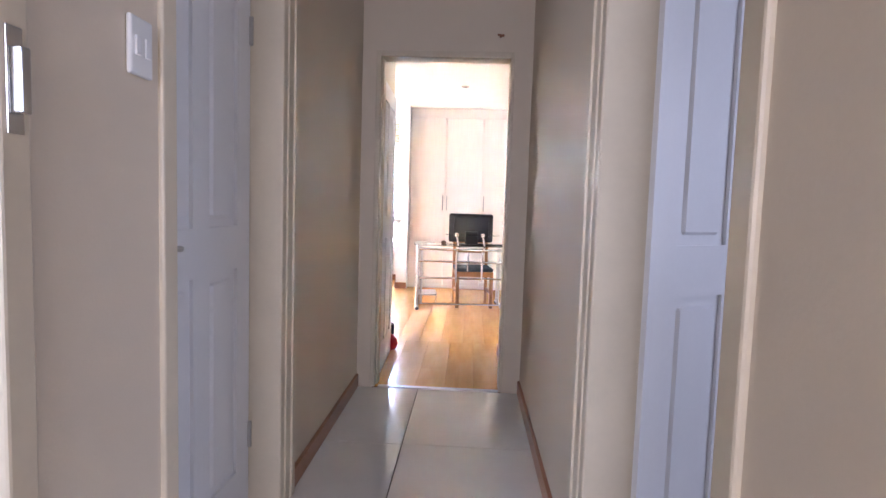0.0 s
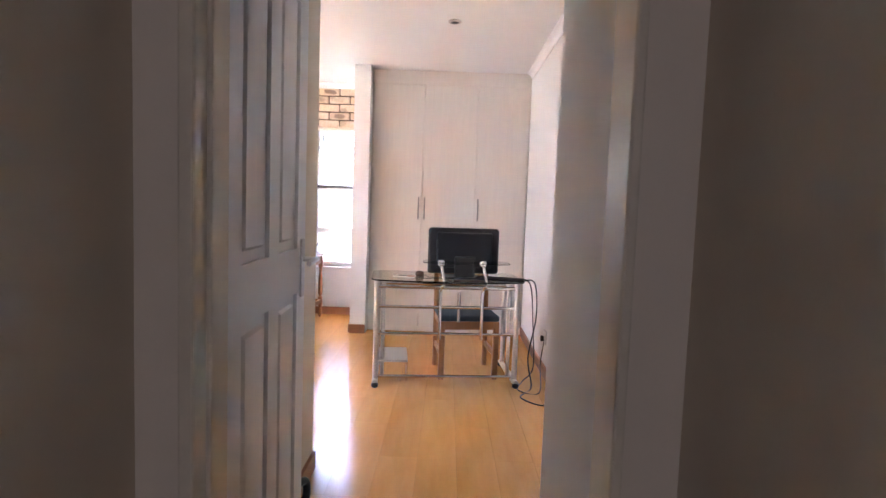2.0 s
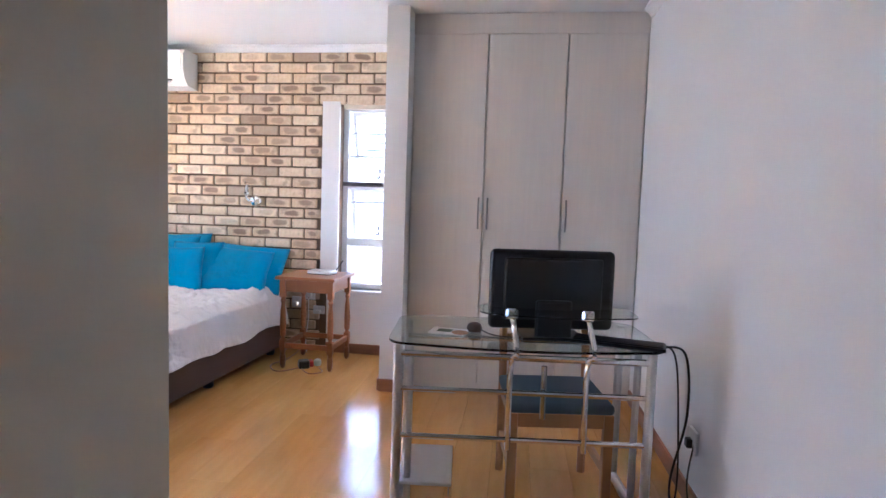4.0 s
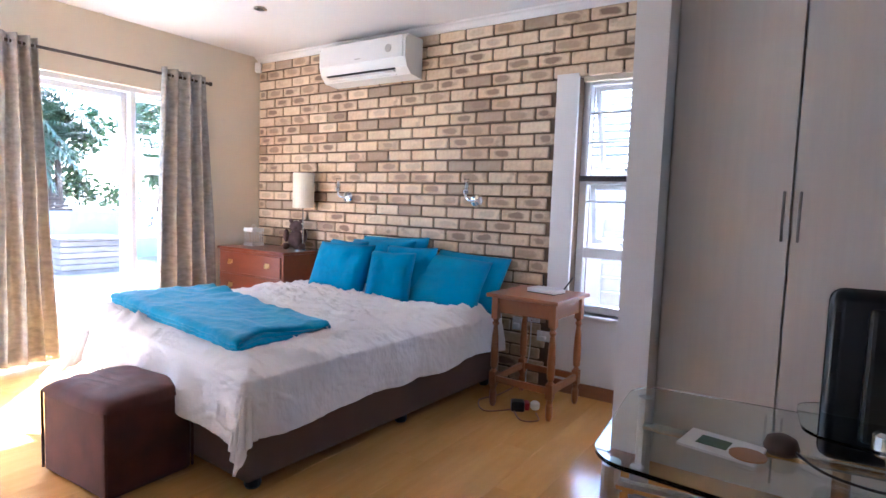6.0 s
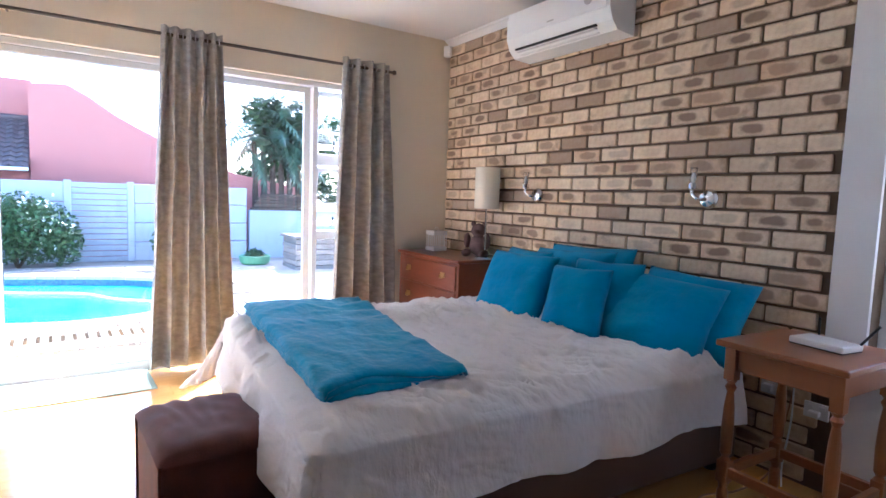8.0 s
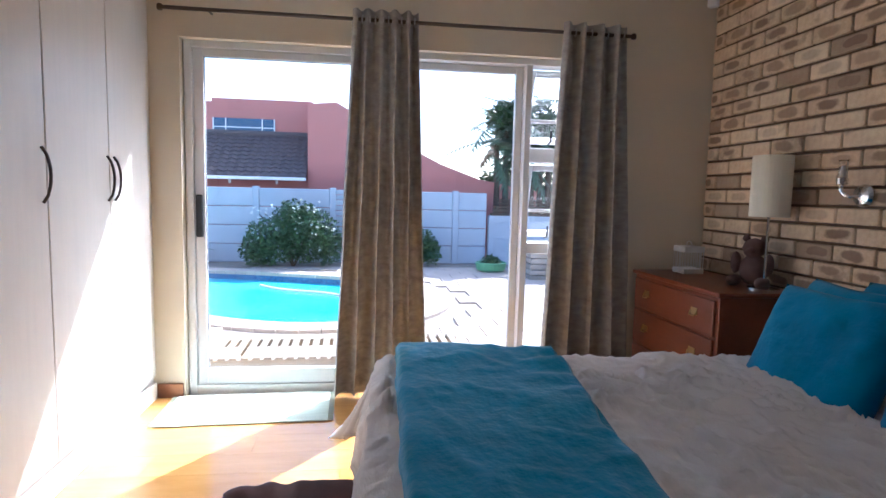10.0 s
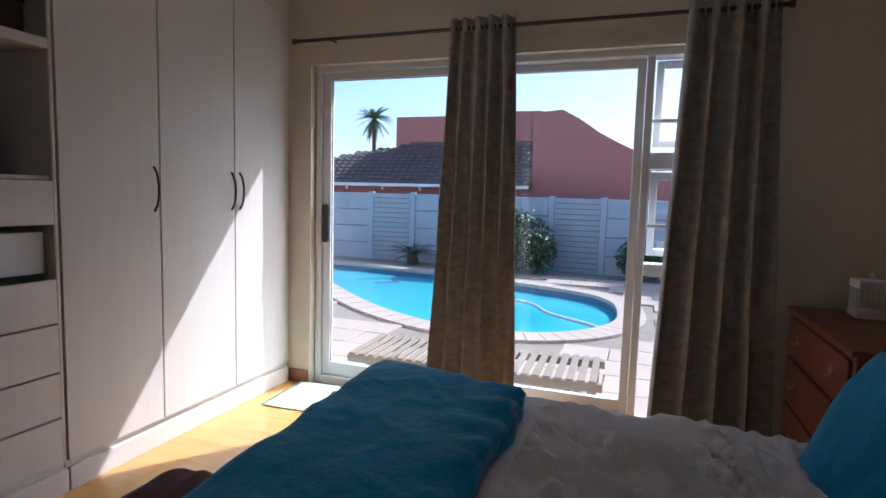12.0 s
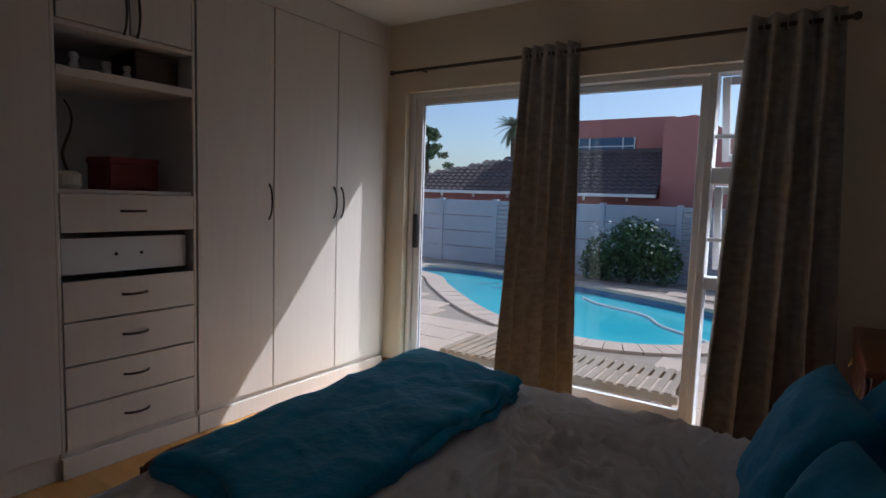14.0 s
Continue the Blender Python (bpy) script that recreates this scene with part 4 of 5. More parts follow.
rng = random.Random(7)
bu = thing("flowering_bush", -11.5, 4.92, GZ, "dense green bush with small white flowers beside the pool", "bush")
for i in range(5):
    part("stem", tube([(0, 0, 0), (rng.uniform(-0.2, 0.2), rng.uniform(-0.4, 0.4), 0.6), (rng.uniform(-0.3, 0.3), rng.uniform(-0.7, 0.7), 1.0)], 0.02, 6, taper=0.008), BARK, bu)
bm = bmesh.new()
for c, s, k in (((0, 0.3, 0.62), (0.5, 0.6, 0.55), 2600), ((0.1, -0.35, 0.5), (0.45, 0.55, 0.48), 2000), ((0, 0.05, 0.95), (0.4, 0.45, 0.35), 1300), ((0, 0.65, 0.4), (0.4, 0.3, 0.38), 700), ((0, -0.7, 0.3), (0.4, 0.3, 0.3), 600)):
    leafy(bm, c, s, k, 0.045, rng)
part("foliage", bm, LEAF, bu)
bm = bmesh.new()
for _ in range(46):
    leafy(bm, (0.42 * rng.uniform(0.2, 1), rng.uniform(-0.75, 0.8), rng.uniform(0.35, 1.25)), (0.03, 0.03, 0.03), 5, 0.03, rng)
part("flowers", bm, PETAL, bu, "small white flowers")
sbush = thing("garden_bush", -11.7, 7.32, GZ, "small dark bush at the foot of the fence", "bush")
part("stem", tube([(0, 0, 0), (0, 0.05, 0.5)], 0.02, 6), BARK, sbush)
bm = bmesh.new()
leafy(bm, (0, 0, 0.42), (0.35, 0.42, 0.36), 1500, 0.045, rng)
leafy(bm, (0.05, 0.25, 0.3), (0.3, 0.25, 0.28), 600, 0.045, rng)
part("foliage", bm, LEAF, sbush)
cy = thing("cycad", -11.75, 2.8, GZ, "small dark cycad with arching fronds by the fence", "cycad")
part("trunk", lathe([(0.1, 0), (0.13, 0.1), (0.08, 0.22)], 10), BARK, cy)
bm = bmesh.new()
for i in range(22):
    a = i * 2.4
    frond(bm, (0, 0, 0.2), (math.cos(a), math.sin(a), rng.uniform(0.3, 1.4)), 0.7, 0.3, 0.08)
part("fronds", bm, LEAFP, cy)


def palm(x, y, z, h, size, seed, label):
    r = random.Random(seed)
    t = thing("palm_tree", x, y, z, label, "palm")
    part("trunk", tube([(0, 0, 0), (0.05 * h * r.uniform(-0.5, 0.5), 0, h * 0.5), (0, 0, h)], 0.045 * size + 0.1, 10, taper=0.04 * size + 0.06), BARK, t)
    bm = bmesh.new()
    for i in range(46):
        a = r.uniform(0, 6.28)
        frond(bm, (0, 0, h), (math.cos(a), math.sin(a), r.uniform(-0.7, 1.5)), size * r.uniform(0.7, 1.0), size * 0.35, size * 0.16, 12)
    part("crown", bm, LEAFP, t)


palm(-40, -12.4, GZ, 7.2, 1.9, 3, "tall fan palm far behind the houses")
palm(-42, 6.6, GZ, 4.5, 1.2, 5, "distant palm behind the terracotta house")


def pine(x, y, h, w, label, seed):
    r = random.Random(seed)
    t = thing("pine_tree", x, y, GZ, label, "tree")
    part("trunk", tube([(0, 0, 0), (0.1, 0, h * 0.6), (0, 0, h * 0.95)], 0.25, 8, taper=0.05), BARK, t)
    bm = bmesh.new()
    for _ in range(26):
        hh = r.uniform(0.55, 1.0)
        a = r.uniform(0, 6.28)
        d = w * (1.25 - hh) * r.uniform(0.3, 1.2)
        leafy(bm, (d * math.cos(a), d * math.sin(a), h * hh), (0.55, 0.55, 0.32), 170, 0.13, r)
    part("crown", bm, LEAF, t)


pine(-40, -20.4, 7.5, 2.4, "dark spreading tree far behind the roof", 4)

st = thing("wild_banana", -13.1, 9.75, GZ, "tall wild banana clump with torn grey green leaves", "tree")
for i in range(7):
    yy = -0.7 + i * 0.25
    part("trunk", tube([(0, yy * 0.6, 0), (0.1, yy * 0.8, 1.2), (0.0, yy * 0.8, 2.6 + 0.3 * (i % 3))], 0.09, 8, taper=0.06), BARK, st)
bm = bmesh.new()
for i in range(150):
    yy = rng.uniform(-0.65, 0.75)
    a = rng.uniform(0, 6.28)
    frond(bm, (rng.uniform(-0.3, 0.3), yy, rng.uniform(2.1, 3.6)), (math.cos(a) * 0.8, math.sin(a), rng.uniform(-0.3, 1.6)), rng.uniform(0.8, 1.35), rng.uniform(0.3, 0.9), 0.24, 14)
part("leaves", bm, LEAFP, st)
bm = bmesh.new()
for i in range(18):
    leafy(bm, (-0.4 + rng.uniform(-0.3, 0.3), rng.uniform(-0.6, 1.6), rng.uniform(1.3, 3.4)), (0.35, 0.35, 0.4), 240, 0.09, rng)
part("undergrowth", bm, LEAF, st)
t2 = thing("garden_tree", -12.8, 12.4, GZ, "broad green garden tree behind the low wall", "tree")
part("trunk", tube([(0, 0, 0), (0.1, 0.1, 1.4), (0, 0, 2.6)], 0.14, 8, taper=0.06), BARK, t2)
bm = bmesh.new()
for i in range(24):
    leafy(bm, (rng.uniform(-0.6, 0.6), rng.uniform(-1.5, 1.6), rng.uniform(1.3, 3.7)), (0.45, 0.5, 0.4), 260, 0.09, rng)
part("crown", bm, LEAF, t2)
t3 = thing("garden_shrub", 0.3, 11.9, GZ, "green shrub behind the white slatted fence", "bush")
bm = bmesh.new()
leafy(bm, (0, 0, 0.9), (0.9, 0.5, 0.85), 2400, 0.06, rng)
part("foliage", bm, LEAF, t3)
part("trunk", tube([(0, 0, 0), (0, 0, 0.9)], 0.04), BARK, t3)

# planter, pot
pn = thing("stone_planter", -10.6, 9.1, GZ, "low stacked stone planter on the paving", "planter")
for i in range(6):
    part("stone_course", box(0, 0.01 * (i % 2), i * 0.1, 0.8, 1.15 - 0.01 * (i % 2), i * 0.1 + 0.09, 0.012, None, 1), STONE, pn)
part("cap", box(-0.04, -0.04, 0.6, 0.84, 1.19, 0.65, 0.01), STONE, pn)
po = thing("plant_pot", -10.9, 8.65, GZ, "green glazed bowl with a low plant", "plant pot")
part("bowl", lathe([(0.18, 0), (0.27, 0.06), (0.3, 0.19), (0.28, 0.2), (0.25, 0.16), (0.0, 0.15)], 20), POT, po, smooth=False)
bm = bmesh.new()
leafy(bm, (0, 0, 0.22), (0.2, 0.2, 0.1), 260, 0.05, rng)
part("plant", bm, LEAF, po)

# slatted bench
bn = thing("sun_bench", -5.0, 6.2, GZ, "weathered slatted wooden lounger on the paving", "lounger", 2)
for xx in (-0.32, 0.26):
    part("rail", box(xx, -1.0, 0.15, xx + 0.05, 0.95, 0.21, 0.006), TEAK, bn)
for i in range(24):
    part("slat", box(-0.33, -0.98 + i * 0.08, 0.211, 0.32, -0.98 + i * 0.08 + 0.052, 0.23, 0.004, None, 1), TEAK, bn)
for xx in (-0.31, 0.25):
    for yy in (-0.85, 0.85):
        part("leg", box(xx, yy, 0.0, xx + 0.05, yy + 0.06, 0.149, 0.004), TEAK, bn)

# ---- desk group ----
dk = thing("glass_desk", 0.26, 6.03, 0, "glass topped computer desk on a chrome tube frame", "desk", 5.5)
DW = 1.09


def rounded_slab(w, d, z0, z1, r, bow, n=8):
    pts = []
    for cx, cy, a0 in ((w - r, d - r, 0), (r, d - r, 90), (r, r, 180), (w - r, r, 270)):
        for k in range(n + 1):
            a = radians(a0 + 90 * k / n)
            pts.append((cx + r * math.cos(a), cy + r * math.sin(a)))
    for k in range(1, 14):
        t = k / 14
        pts.insert(3 * (n + 1) + k - 1, (r + (w - 2 * r) * t, -bow * math.sin(math.pi * t)))
    bm = bmesh.new()
    lo = [bm.verts.new((x, y, z0)) for x, y in pts]
    hi = [bm.verts.new((x, y, z1)) for x, y in pts]
    bm.faces.new(lo[::-1]), bm.faces.new(hi)
    for i in range(len(pts)):
        j = (i + 1) % len(pts)
        bm.faces.new((lo[i], lo[j], hi[j], hi[i]))
    return bm


top = part("glass_top", rounded_slab(DW, 0.56, 0.735, 0.745, 0.09, 0.05), DESKG, dk, "clear glass desk top with green edge")
top.visible_shadow = False
sh = part("raised_shelf", rounded_slab(0.62, 0.22, 0.862, 0.868, 0.06, 0.04), DESKG, dk, "raised glass shelf")
sh.location = (0.36, 0.02, 0)
sh.visible_shadow = False
for xx in (0.045, 1.03):
    for yy in (0.03, 0.47):
        part("leg", tube([(xx, yy, 0.03), (xx, yy, 0.733)], 0.019, 12), BRUSH, dk)
    part("leg", tube([(xx + (0.045 if xx < 0.5 else -0.045), 0.06, 0.06), (xx + (0.045 if xx < 0.5 else -0.045), 0.06, 0.72)], 0.014, 10), BRUSH, dk)
    part("foot_bar", tube([(xx, -0.04, 0.035), (xx, 0.53, 0.035)], 0.02, 10), BRUSH, dk)
    for yy in (-0.03, 0.52):
        part("castor", lathe([(0.014, 0), (0.024, 0.008), (0.024, 0.03), (0.015, 0.036)], 10, cx=xx, cy=yy), BLACKP, dk)
for z, yy, r in ((0.695, 0.03, 0.014), (0.66, 0.45, 0.012), (0.555, 0.03, 0.011), (0.365, 0.03, 0.011), (0.062, 0.03, 0.011)):
    part("cross_bar", tube([(0.045, yy, z), (1.03, yy, z)], r, 10), CHROME, dk)
for xx in (0.485, 0.78):
    part("shelf_post", tube(smooth_path([(xx, 0.02, 0.33), (xx, 0.02, 0.66), (xx + 0.02, 0.0, 0.72), (xx + 0.012, 0.04, 0.80), (xx, 0.06, 0.86)], 6), 0.012, 10), CHROME, dk, "bent chrome post")
    part("clamp", lathe([(0.022, 0.845), (0.026, 0.85), (0.026, 0.88), (0.018, 0.886)], 14, cx=xx, cy=0.06), CHROME, dk)
part("keyboard_rail", tube([(0.62, 0.05, 0.45), (0.62, 0.05, 0.66)], 0.012, 10), CHROME, dk)
stp = part("case_tray", box(0.05, 0.02, 0.165, 0.27, 0.38, 0.18, 0.004), BRUSH, dk, "grey metal computer tray")
part("tray_bracket", tube([(0.265, 0.03, 0.172), (0.265, 0.03, 0.03)], 0.008), CHROME, stp)

mo = thing("monitor", 0.895, 6.31, 0.745, "black flat computer monitor seen from behind", "monitor", 10)
part("back_shell", box(-0.262, -0.028, 0.03, 0.262, 0.02, 0.362, 0.024, None, 4), BLACKP, mo, smooth=True)
part("back_panel", box(-0.205, -0.044, 0.075, 0.205, -0.026, 0.33, 0.012, None, 3), SCREENB, mo)
part("screen", box(-0.245, 0.0195, 0.05, 0.245, 0.022, 0.345), BLACKP, mo, "dark glossy screen")
part("vent", box(-0.255, -0.0295, 0.2, -0.246, -0.027, 0.32), SCREENB, mo)
part("stand", box(-0.075, -0.075, 0.0, 0.075, -0.045, 0.16, 0.012, None, 3), SCREENB, mo, "black wedge stand")
part("foot", box(-0.13, -0.1, 0.0, 0.13, 0.1, 0.012, 0.005), BLACKP, mo)

ms = thing("mouse", 0.58, 6.31, 0.746, "small dark computer mouse on the glass", "mouse")
part("shell", lathe([(0.03, 0), (0.034, 0.012), (0.028, 0.03), (0.012, 0.038)], 16), BOXB, ms, smooth=True)
pp = thing("notepad", 0.49, 6.26, 0.746, "white papers with a printed photo on the desk", "paper", -8)
part("sheet", box(-0.09, -0.06, 0, 0.06, 0.05, 0.006, 0.001), WHITEP, pp)
part("photo", box(-0.06, -0.03, 0.006, 0.0, 0.02, 0.007), LEAFP, pp, "small green picture")
part("coaster", lathe([(0.035, 0.006), (0.035, 0.009)], 16, cx=0.04, cy=-0.025), OAK, pp)
kb = thing("keyboard", 1.16, 6.22, 0.746, "black slim keyboard lying beside the monitor", "keyboard", -14)
part("body", box(-0.18, -0.06, 0, 0.18, 0.06, 0.014, 0.004), BLACKP, kb)
for r in range(4):
    part("key_bar", box(-0.17, -0.05 + r * 0.025, 0.014, 0.17, -0.03 + r * 0.025, 0.019, 0.002), SCREENB, kb)


def cable(name, pts, r, label, material=None):
    ob = part(name, tube(smooth_path(pts, 8), r, 6), material or BLACKP, smooth=True)
    return tagged(ob, label, "cable")


cable("power_cable", [(1.32, 6.2, 0.75), (1.40, 6.15, 0.74), (1.42, 6.15, 0.5), (1.38, 6.18, 0.2), (1.40, 6.1, 0.012), (1.3, 5.9, 0.006), (1.42, 5.75, 0.006), (1.48, 5.9, 0.006)], 0.005, "black power cable hanging from the desk to the floor")
cable("power_cable", [(1.30, 6.22, 0.75), (1.38, 6.22, 0.72), (1.41, 6.22, 0.45), (1.44, 6.3, 0.1), (1.36, 6.25, 0.008), (1.30, 6.05, 0.006), (1.44, 6.0, 0.006), (1.5, 6.35, 0.12), (1.535, 6.4, 0.3)], 0.004, "black power cable running to the wall socket")
cable("mouse_cable", [(0.60, 6.3, 0.76), (0.66, 6.24, 0.75), (0.76, 6.22, 0.75), (0.84, 6.3, 0.75)], 0.003, "thin black mouse cable on the glass")

ch = thing("dining_chair", 0.93, 6.46, 0, "oak chair with slate blue seat pushed under the desk", "chair", 8)
for xx in (-0.2, 0.2):
    part("leg", box(xx - 0.02, -0.21, 0, xx + 0.02, -0.17, 0.43, 0.005), OAK, ch)
    part("back_leg", tube([(xx, 0.19, 0), (xx, 0.19, 0.45), (xx, 0.25, 0.88)], 0.02, 8), OAK, ch)
    part("side_rail", box(xx - 0.012, -0.17, 0.38, xx + 0.012, 0.18, 0.43, 0.004), OAK, ch)
    part("stretcher", box(xx - 0.01, -0.17, 0.16, xx + 0.01, 0.18, 0.2, 0.004), OAK, ch)
part("front_rail", box(-0.18, -0.205, 0.37, 0.18, -0.18, 0.43, 0.004), OAK, ch)
part("seat", box(-0.22, -0.22, 0.431, 0.22, 0.2, 0.475, 0.018, None, 4), SEATF, ch, "slate blue padded seat", smooth=True)
for z in (0.62, 0.74, 0.83):
    part("back_slat", box(-0.18, 0.205 + (z - 0.45) * 0.1, z, 0.18, 0.225 + (z - 0.45) * 0.1, z + 0.05, 0.005), OAK, ch)

# ---- bedside ----
nt = thing("side_table", -0.80, 8.165, 0, "reddish pine side table with turned legs", "table", -2)
part("tabletop", box(-0.235, -0.245, 0.685, 0.235, 0.245, 0.71, 0.006), PINE, nt)
for s0, s1 in (((-0.18, -0.195, 0.59), (0.18, -0.175, 0.684)), ((-0.18, 0.175, 0.59), (0.18, 0.195, 0.684)), ((-0.195, -0.18, 0.59), (-0.175, 0.18, 0.684)), ((0.175, -0.18, 0.59), (0.195, 0.18, 0.684))):
    part("apron", box(*s0, *s1, 0.003), PINE, nt)
for xx in (-0.19, 0.19):
    for yy in (-0.19, 0.19):
        bm = box(xx - 0.022, yy - 0.022, 0.55, xx + 0.022, yy + 0.022, 0.684, 0.003)
        box(xx - 0.022, yy - 0.022, 0.13, xx + 0.022, yy + 0.022, 0.22, 0.003, bm)
        lathe([(0.012, 0.0), (0.02, 0.02), (0.022, 0.09), (0.015, 0.105), (0.022, 0.13)], 14, bm, xx, yy)
        lathe([(0.022, 0.22), (0.013, 0.235), (0.022, 0.25), (0.024, 0.34), (0.02, 0.44), (0.013, 0.50), (0.022, 0.52), (0.014, 0.535), (0.022, 0.55)], 14, bm, xx, yy)
        part("leg", bm, PINE, nt)
    part("stretcher", box(xx - 0.012, -0.17, 0.155, xx + 0.012, 0.17, 0.195, 0.003), PINE, nt)
for yy in (-0.19, 0.19):
    part("stretcher", box(-0.17, yy - 0.012, 0.155, 0.17, yy + 0.012, 0.195, 0.003), PINE, nt)
ro = thing("router", -0.77, 8.2, 0.71, "flat white network router on the side table", "router", -8)
part("case", box(-0.1, -0.065, 0.004, 0.1, 0.065, 0.03, 0.006), WHITEP, ro)
part("dark_base", box(-0.098, -0.063, 0.0, 0.098, 0.063, 0.012, 0.003), BLACKP, ro)
part("antenna", tube([(0.09, 0.05, 0.02), (0.15, 0.06, 0.11)], 0.005), BLACKP, ro, "black stub antenna")
part("antenna", tube([(-0.06, 0.06, 0.02), (-0.065, 0.065, 0.1)], 0.004), BLACKP, ro, "black stub antenna")


def socket(x, z, w, h, y, label):
    s = thing("wall_socket", x, y, z, label, "socket", group="sockets on the brick wall")
    part("plate", box(-w / 2, -0.014, -h / 2, w / 2, 0, h / 2, 0.004), WHITEP, s)
    for k in (-1, 1):
        part("switch", box(k * w * 0.25 - 0.012, -0.018, h * 0.15, k * w * 0.25 + 0.012, -0.013, h * 0.36, 0.002), DOORP, s)
    part("plug", box(-0.022, -0.045, -h * 0.3, 0.022, -0.0145, h * 0.05, 0.006), WHITEP, s, "white plug")


socket(-0.98, 0.50, 0.09, 0.11, B - 0.016, "white double wall socket with a plug on the bricks")
socket(-1.10, 0.42, 0.08, 0.09, B - 0.016, "small white wall socket near the bed")
socket(-0.93 + 0.03, 0.36, 0.1, 0.07, B - 0.016, "white wall socket low on the bricks")
es = thing("wall_socket", E - 0.001, 6.42, 0.3, "white wall socket on the pale wall by the desk", "socket", -90)
part("plate", box(-0.05, -0.014, -0.05, 0.05, 0, 0.05, 0.004), WHITEP, es)
part("plug", box(-0.02, -0.04, -0.03, 0.02, -0.0145, 0.01, 0.006), BLACKP, es, "black plug")
cable("lamp_cable", [(-0.98, 8.47, 0.48), (-1.0, 8.46, 0.3), (-1.03, 8.42, 0.05), (-1.05, 8.2, 0.006), (-1.1, 8.0, 0.006), (-0.98, 7.86, 0.006), (-0.85, 8.0, 0.006)], 0.004, "thin brown cable looping on the floor", SKIRT)
cable("white_cable", [(-0.98, 8.46, 0.46), (-0.97, 8.44, 0.3), (-0.99, 8.44, 0.1), (-0.95, 8.36, 0.03)], 0.004, "white cable hanging from the socket", WHITEP)
cable("lamp_cable", [(-0.85, 7.98, 0.006), (-0.74, 7.86, 0.006), (-0.66, 7.92, 0.006), (-0.72, 8.02, 0.006)], 0.004, "brown cable coil by the table leg", SKIRT)
ad = thing("power_adapter", -0.82, 8.02, 0, "dark adapter with red and white plug on the floor", "adapter", 30)
part("body", box(-0.06, -0.04, 0, 0.02, 0.04, 0.06, 0.01), BLACKP, ad)
part("label_band", box(0.02, -0.035, 0.01, 0.05, 0.035, 0.055, 0.008), RED, ad)
part("plug", lathe([(0.02, 0.01), (0.028, 0.02), (0.028, 0.05), (0.018, 0.06)], 14, cx=0.085), WHITEP, ad, "white plug")

# ---- chest and what stands on it ----
cd = thing("chest_of_drawers", W + 0.03, 8.05, 0, "dark mahogany chest of drawers in the corner", "chest")
part("carcass", box(0.015, 0.02, 0.05, 0.885, 0.455, 0.765, 0.005), CHESTW, cd)
part("top", box(0.0, 0.0, 0.766, 0.9, 0.46, 0.79, 0.007), CHESTW, cd)
part("plinth", box(0.01, 0.012, 0.0, 0.89, 0.45, 0.05, 0.005), CHESTW, cd)
for z0, z1 in ((0.565, 0.745), (0.34, 0.55), (0.08, 0.325)):
    dr = part("drawer", box(0.04, 0.004, z0, 0.86, 0.0195, z1, 0.005), CHESTW, cd)
    for xx in (0.2, 0.7):
        part("drop_handle", tube([(xx - 0.03, 0.0, (z0 + z1) / 2 + 0.01), (xx - 0.02, -0.012, (z0 + z1) / 2 - 0.012), (xx + 0.02, -0.012, (z0 + z1) / 2 - 0.012), (xx + 0.03, 0.0, (z0 + z1) / 2 + 0.01)], 0.004), BRASS, dr, "brass drop handle")
        part("back_plate", box(xx - 0.028, 0.0, (z0 + z1) / 2 - 0.01, xx + 0.028, 0.0039, (z0 + z1) / 2 + 0.028, 0.001), BRASS, dr)
lm = thing("table_lamp", -3.17, 8.38, 0.79, "slim chrome table lamp with tall cream cylinder shade", "lamp")
part("base", lathe([(0.075, 0), (0.075, 0.008), (0.03, 0.014), (0.008, 0.02)], 24), CHROME, lm)
part("stem", tube([(0, 0, 0.015), (0, 0, 0.42)], 0.007, 10), CHROME, lm)
bm = lathe([(0.092, 0.37), (0.092, 0.675), (0.089, 0.675), (0.089, 0.37)], 32)
part("shade", bm, SHADE, lm, "tall cream fabric cylinder shade", smooth=False)
bm = bmesh.new()
for c, s in (((0, 0, 0.085), (0.075, 0.065, 0.085)), ((0, -0.01, 0.2), (0.058, 0.055, 0.055)), ((-0.045, 0, 0.25), (0.02, 0.014, 0.02)), ((0.045, 0, 0.25), (0.02, 0.014, 0.02)), ((0, -0.06, 0.19), (0.025, 0.025, 0.02)),
             ((-0.07, -0.075, 0.03), (0.032, 0.07, 0.03)), ((0.07, -0.075, 0.03), (0.032, 0.07, 0.03)), ((-0.08, -0.03, 0.12), (0.025, 0.04, 0.06)), ((0.08, -0.03, 0.12), (0.025, 0.04, 0.06))):
    r = bmesh.ops.create_icosphere(bm, subdivisions=2, radius=1)
    for v in r["verts"]:
        v.co = Vector((c[0] + v.co.x * s[0], c[1] + v.co.y * s[1], c[2] + v.co.z * s[2]))
be = part("plush_toy", bm, PLUSH, smooth=True)
be.matrix_world = pose(-3.28, 8.40, 0.79, 0, 0, 35)
tagged(be, "mauve brown plush toy sitting behind the lamp", "toy")
cg = thing("birdcage_ornament", -3.78, 8.33, 0.79, "small white wire birdcage ornament on the chest", "ornament")
part("base_band", box(-0.065, -0.065, 0, 0.065, 0.065, 0.03, 0.003), WHITEP, cg)
part("top_band", box(-0.065, -0.065, 0.13, 0.065, 0.065, 0.165, 0.003), WHITEP, cg)
for i in range(7):
    for a in (-0.06, 0.06):
        part("wire", tube([(-0.06 + 0.02 * i, a, 0.03), (-0.06 + 0.02 * i, a, 0.13)], 0.0022, 5), WHITEP, cg)
        part("wire", tube([(a, -0.06 + 0.02 * i, 0.03), (a, -0.06 + 0.02 * i, 0.13)], 0.0022, 5), WHITEP, cg)
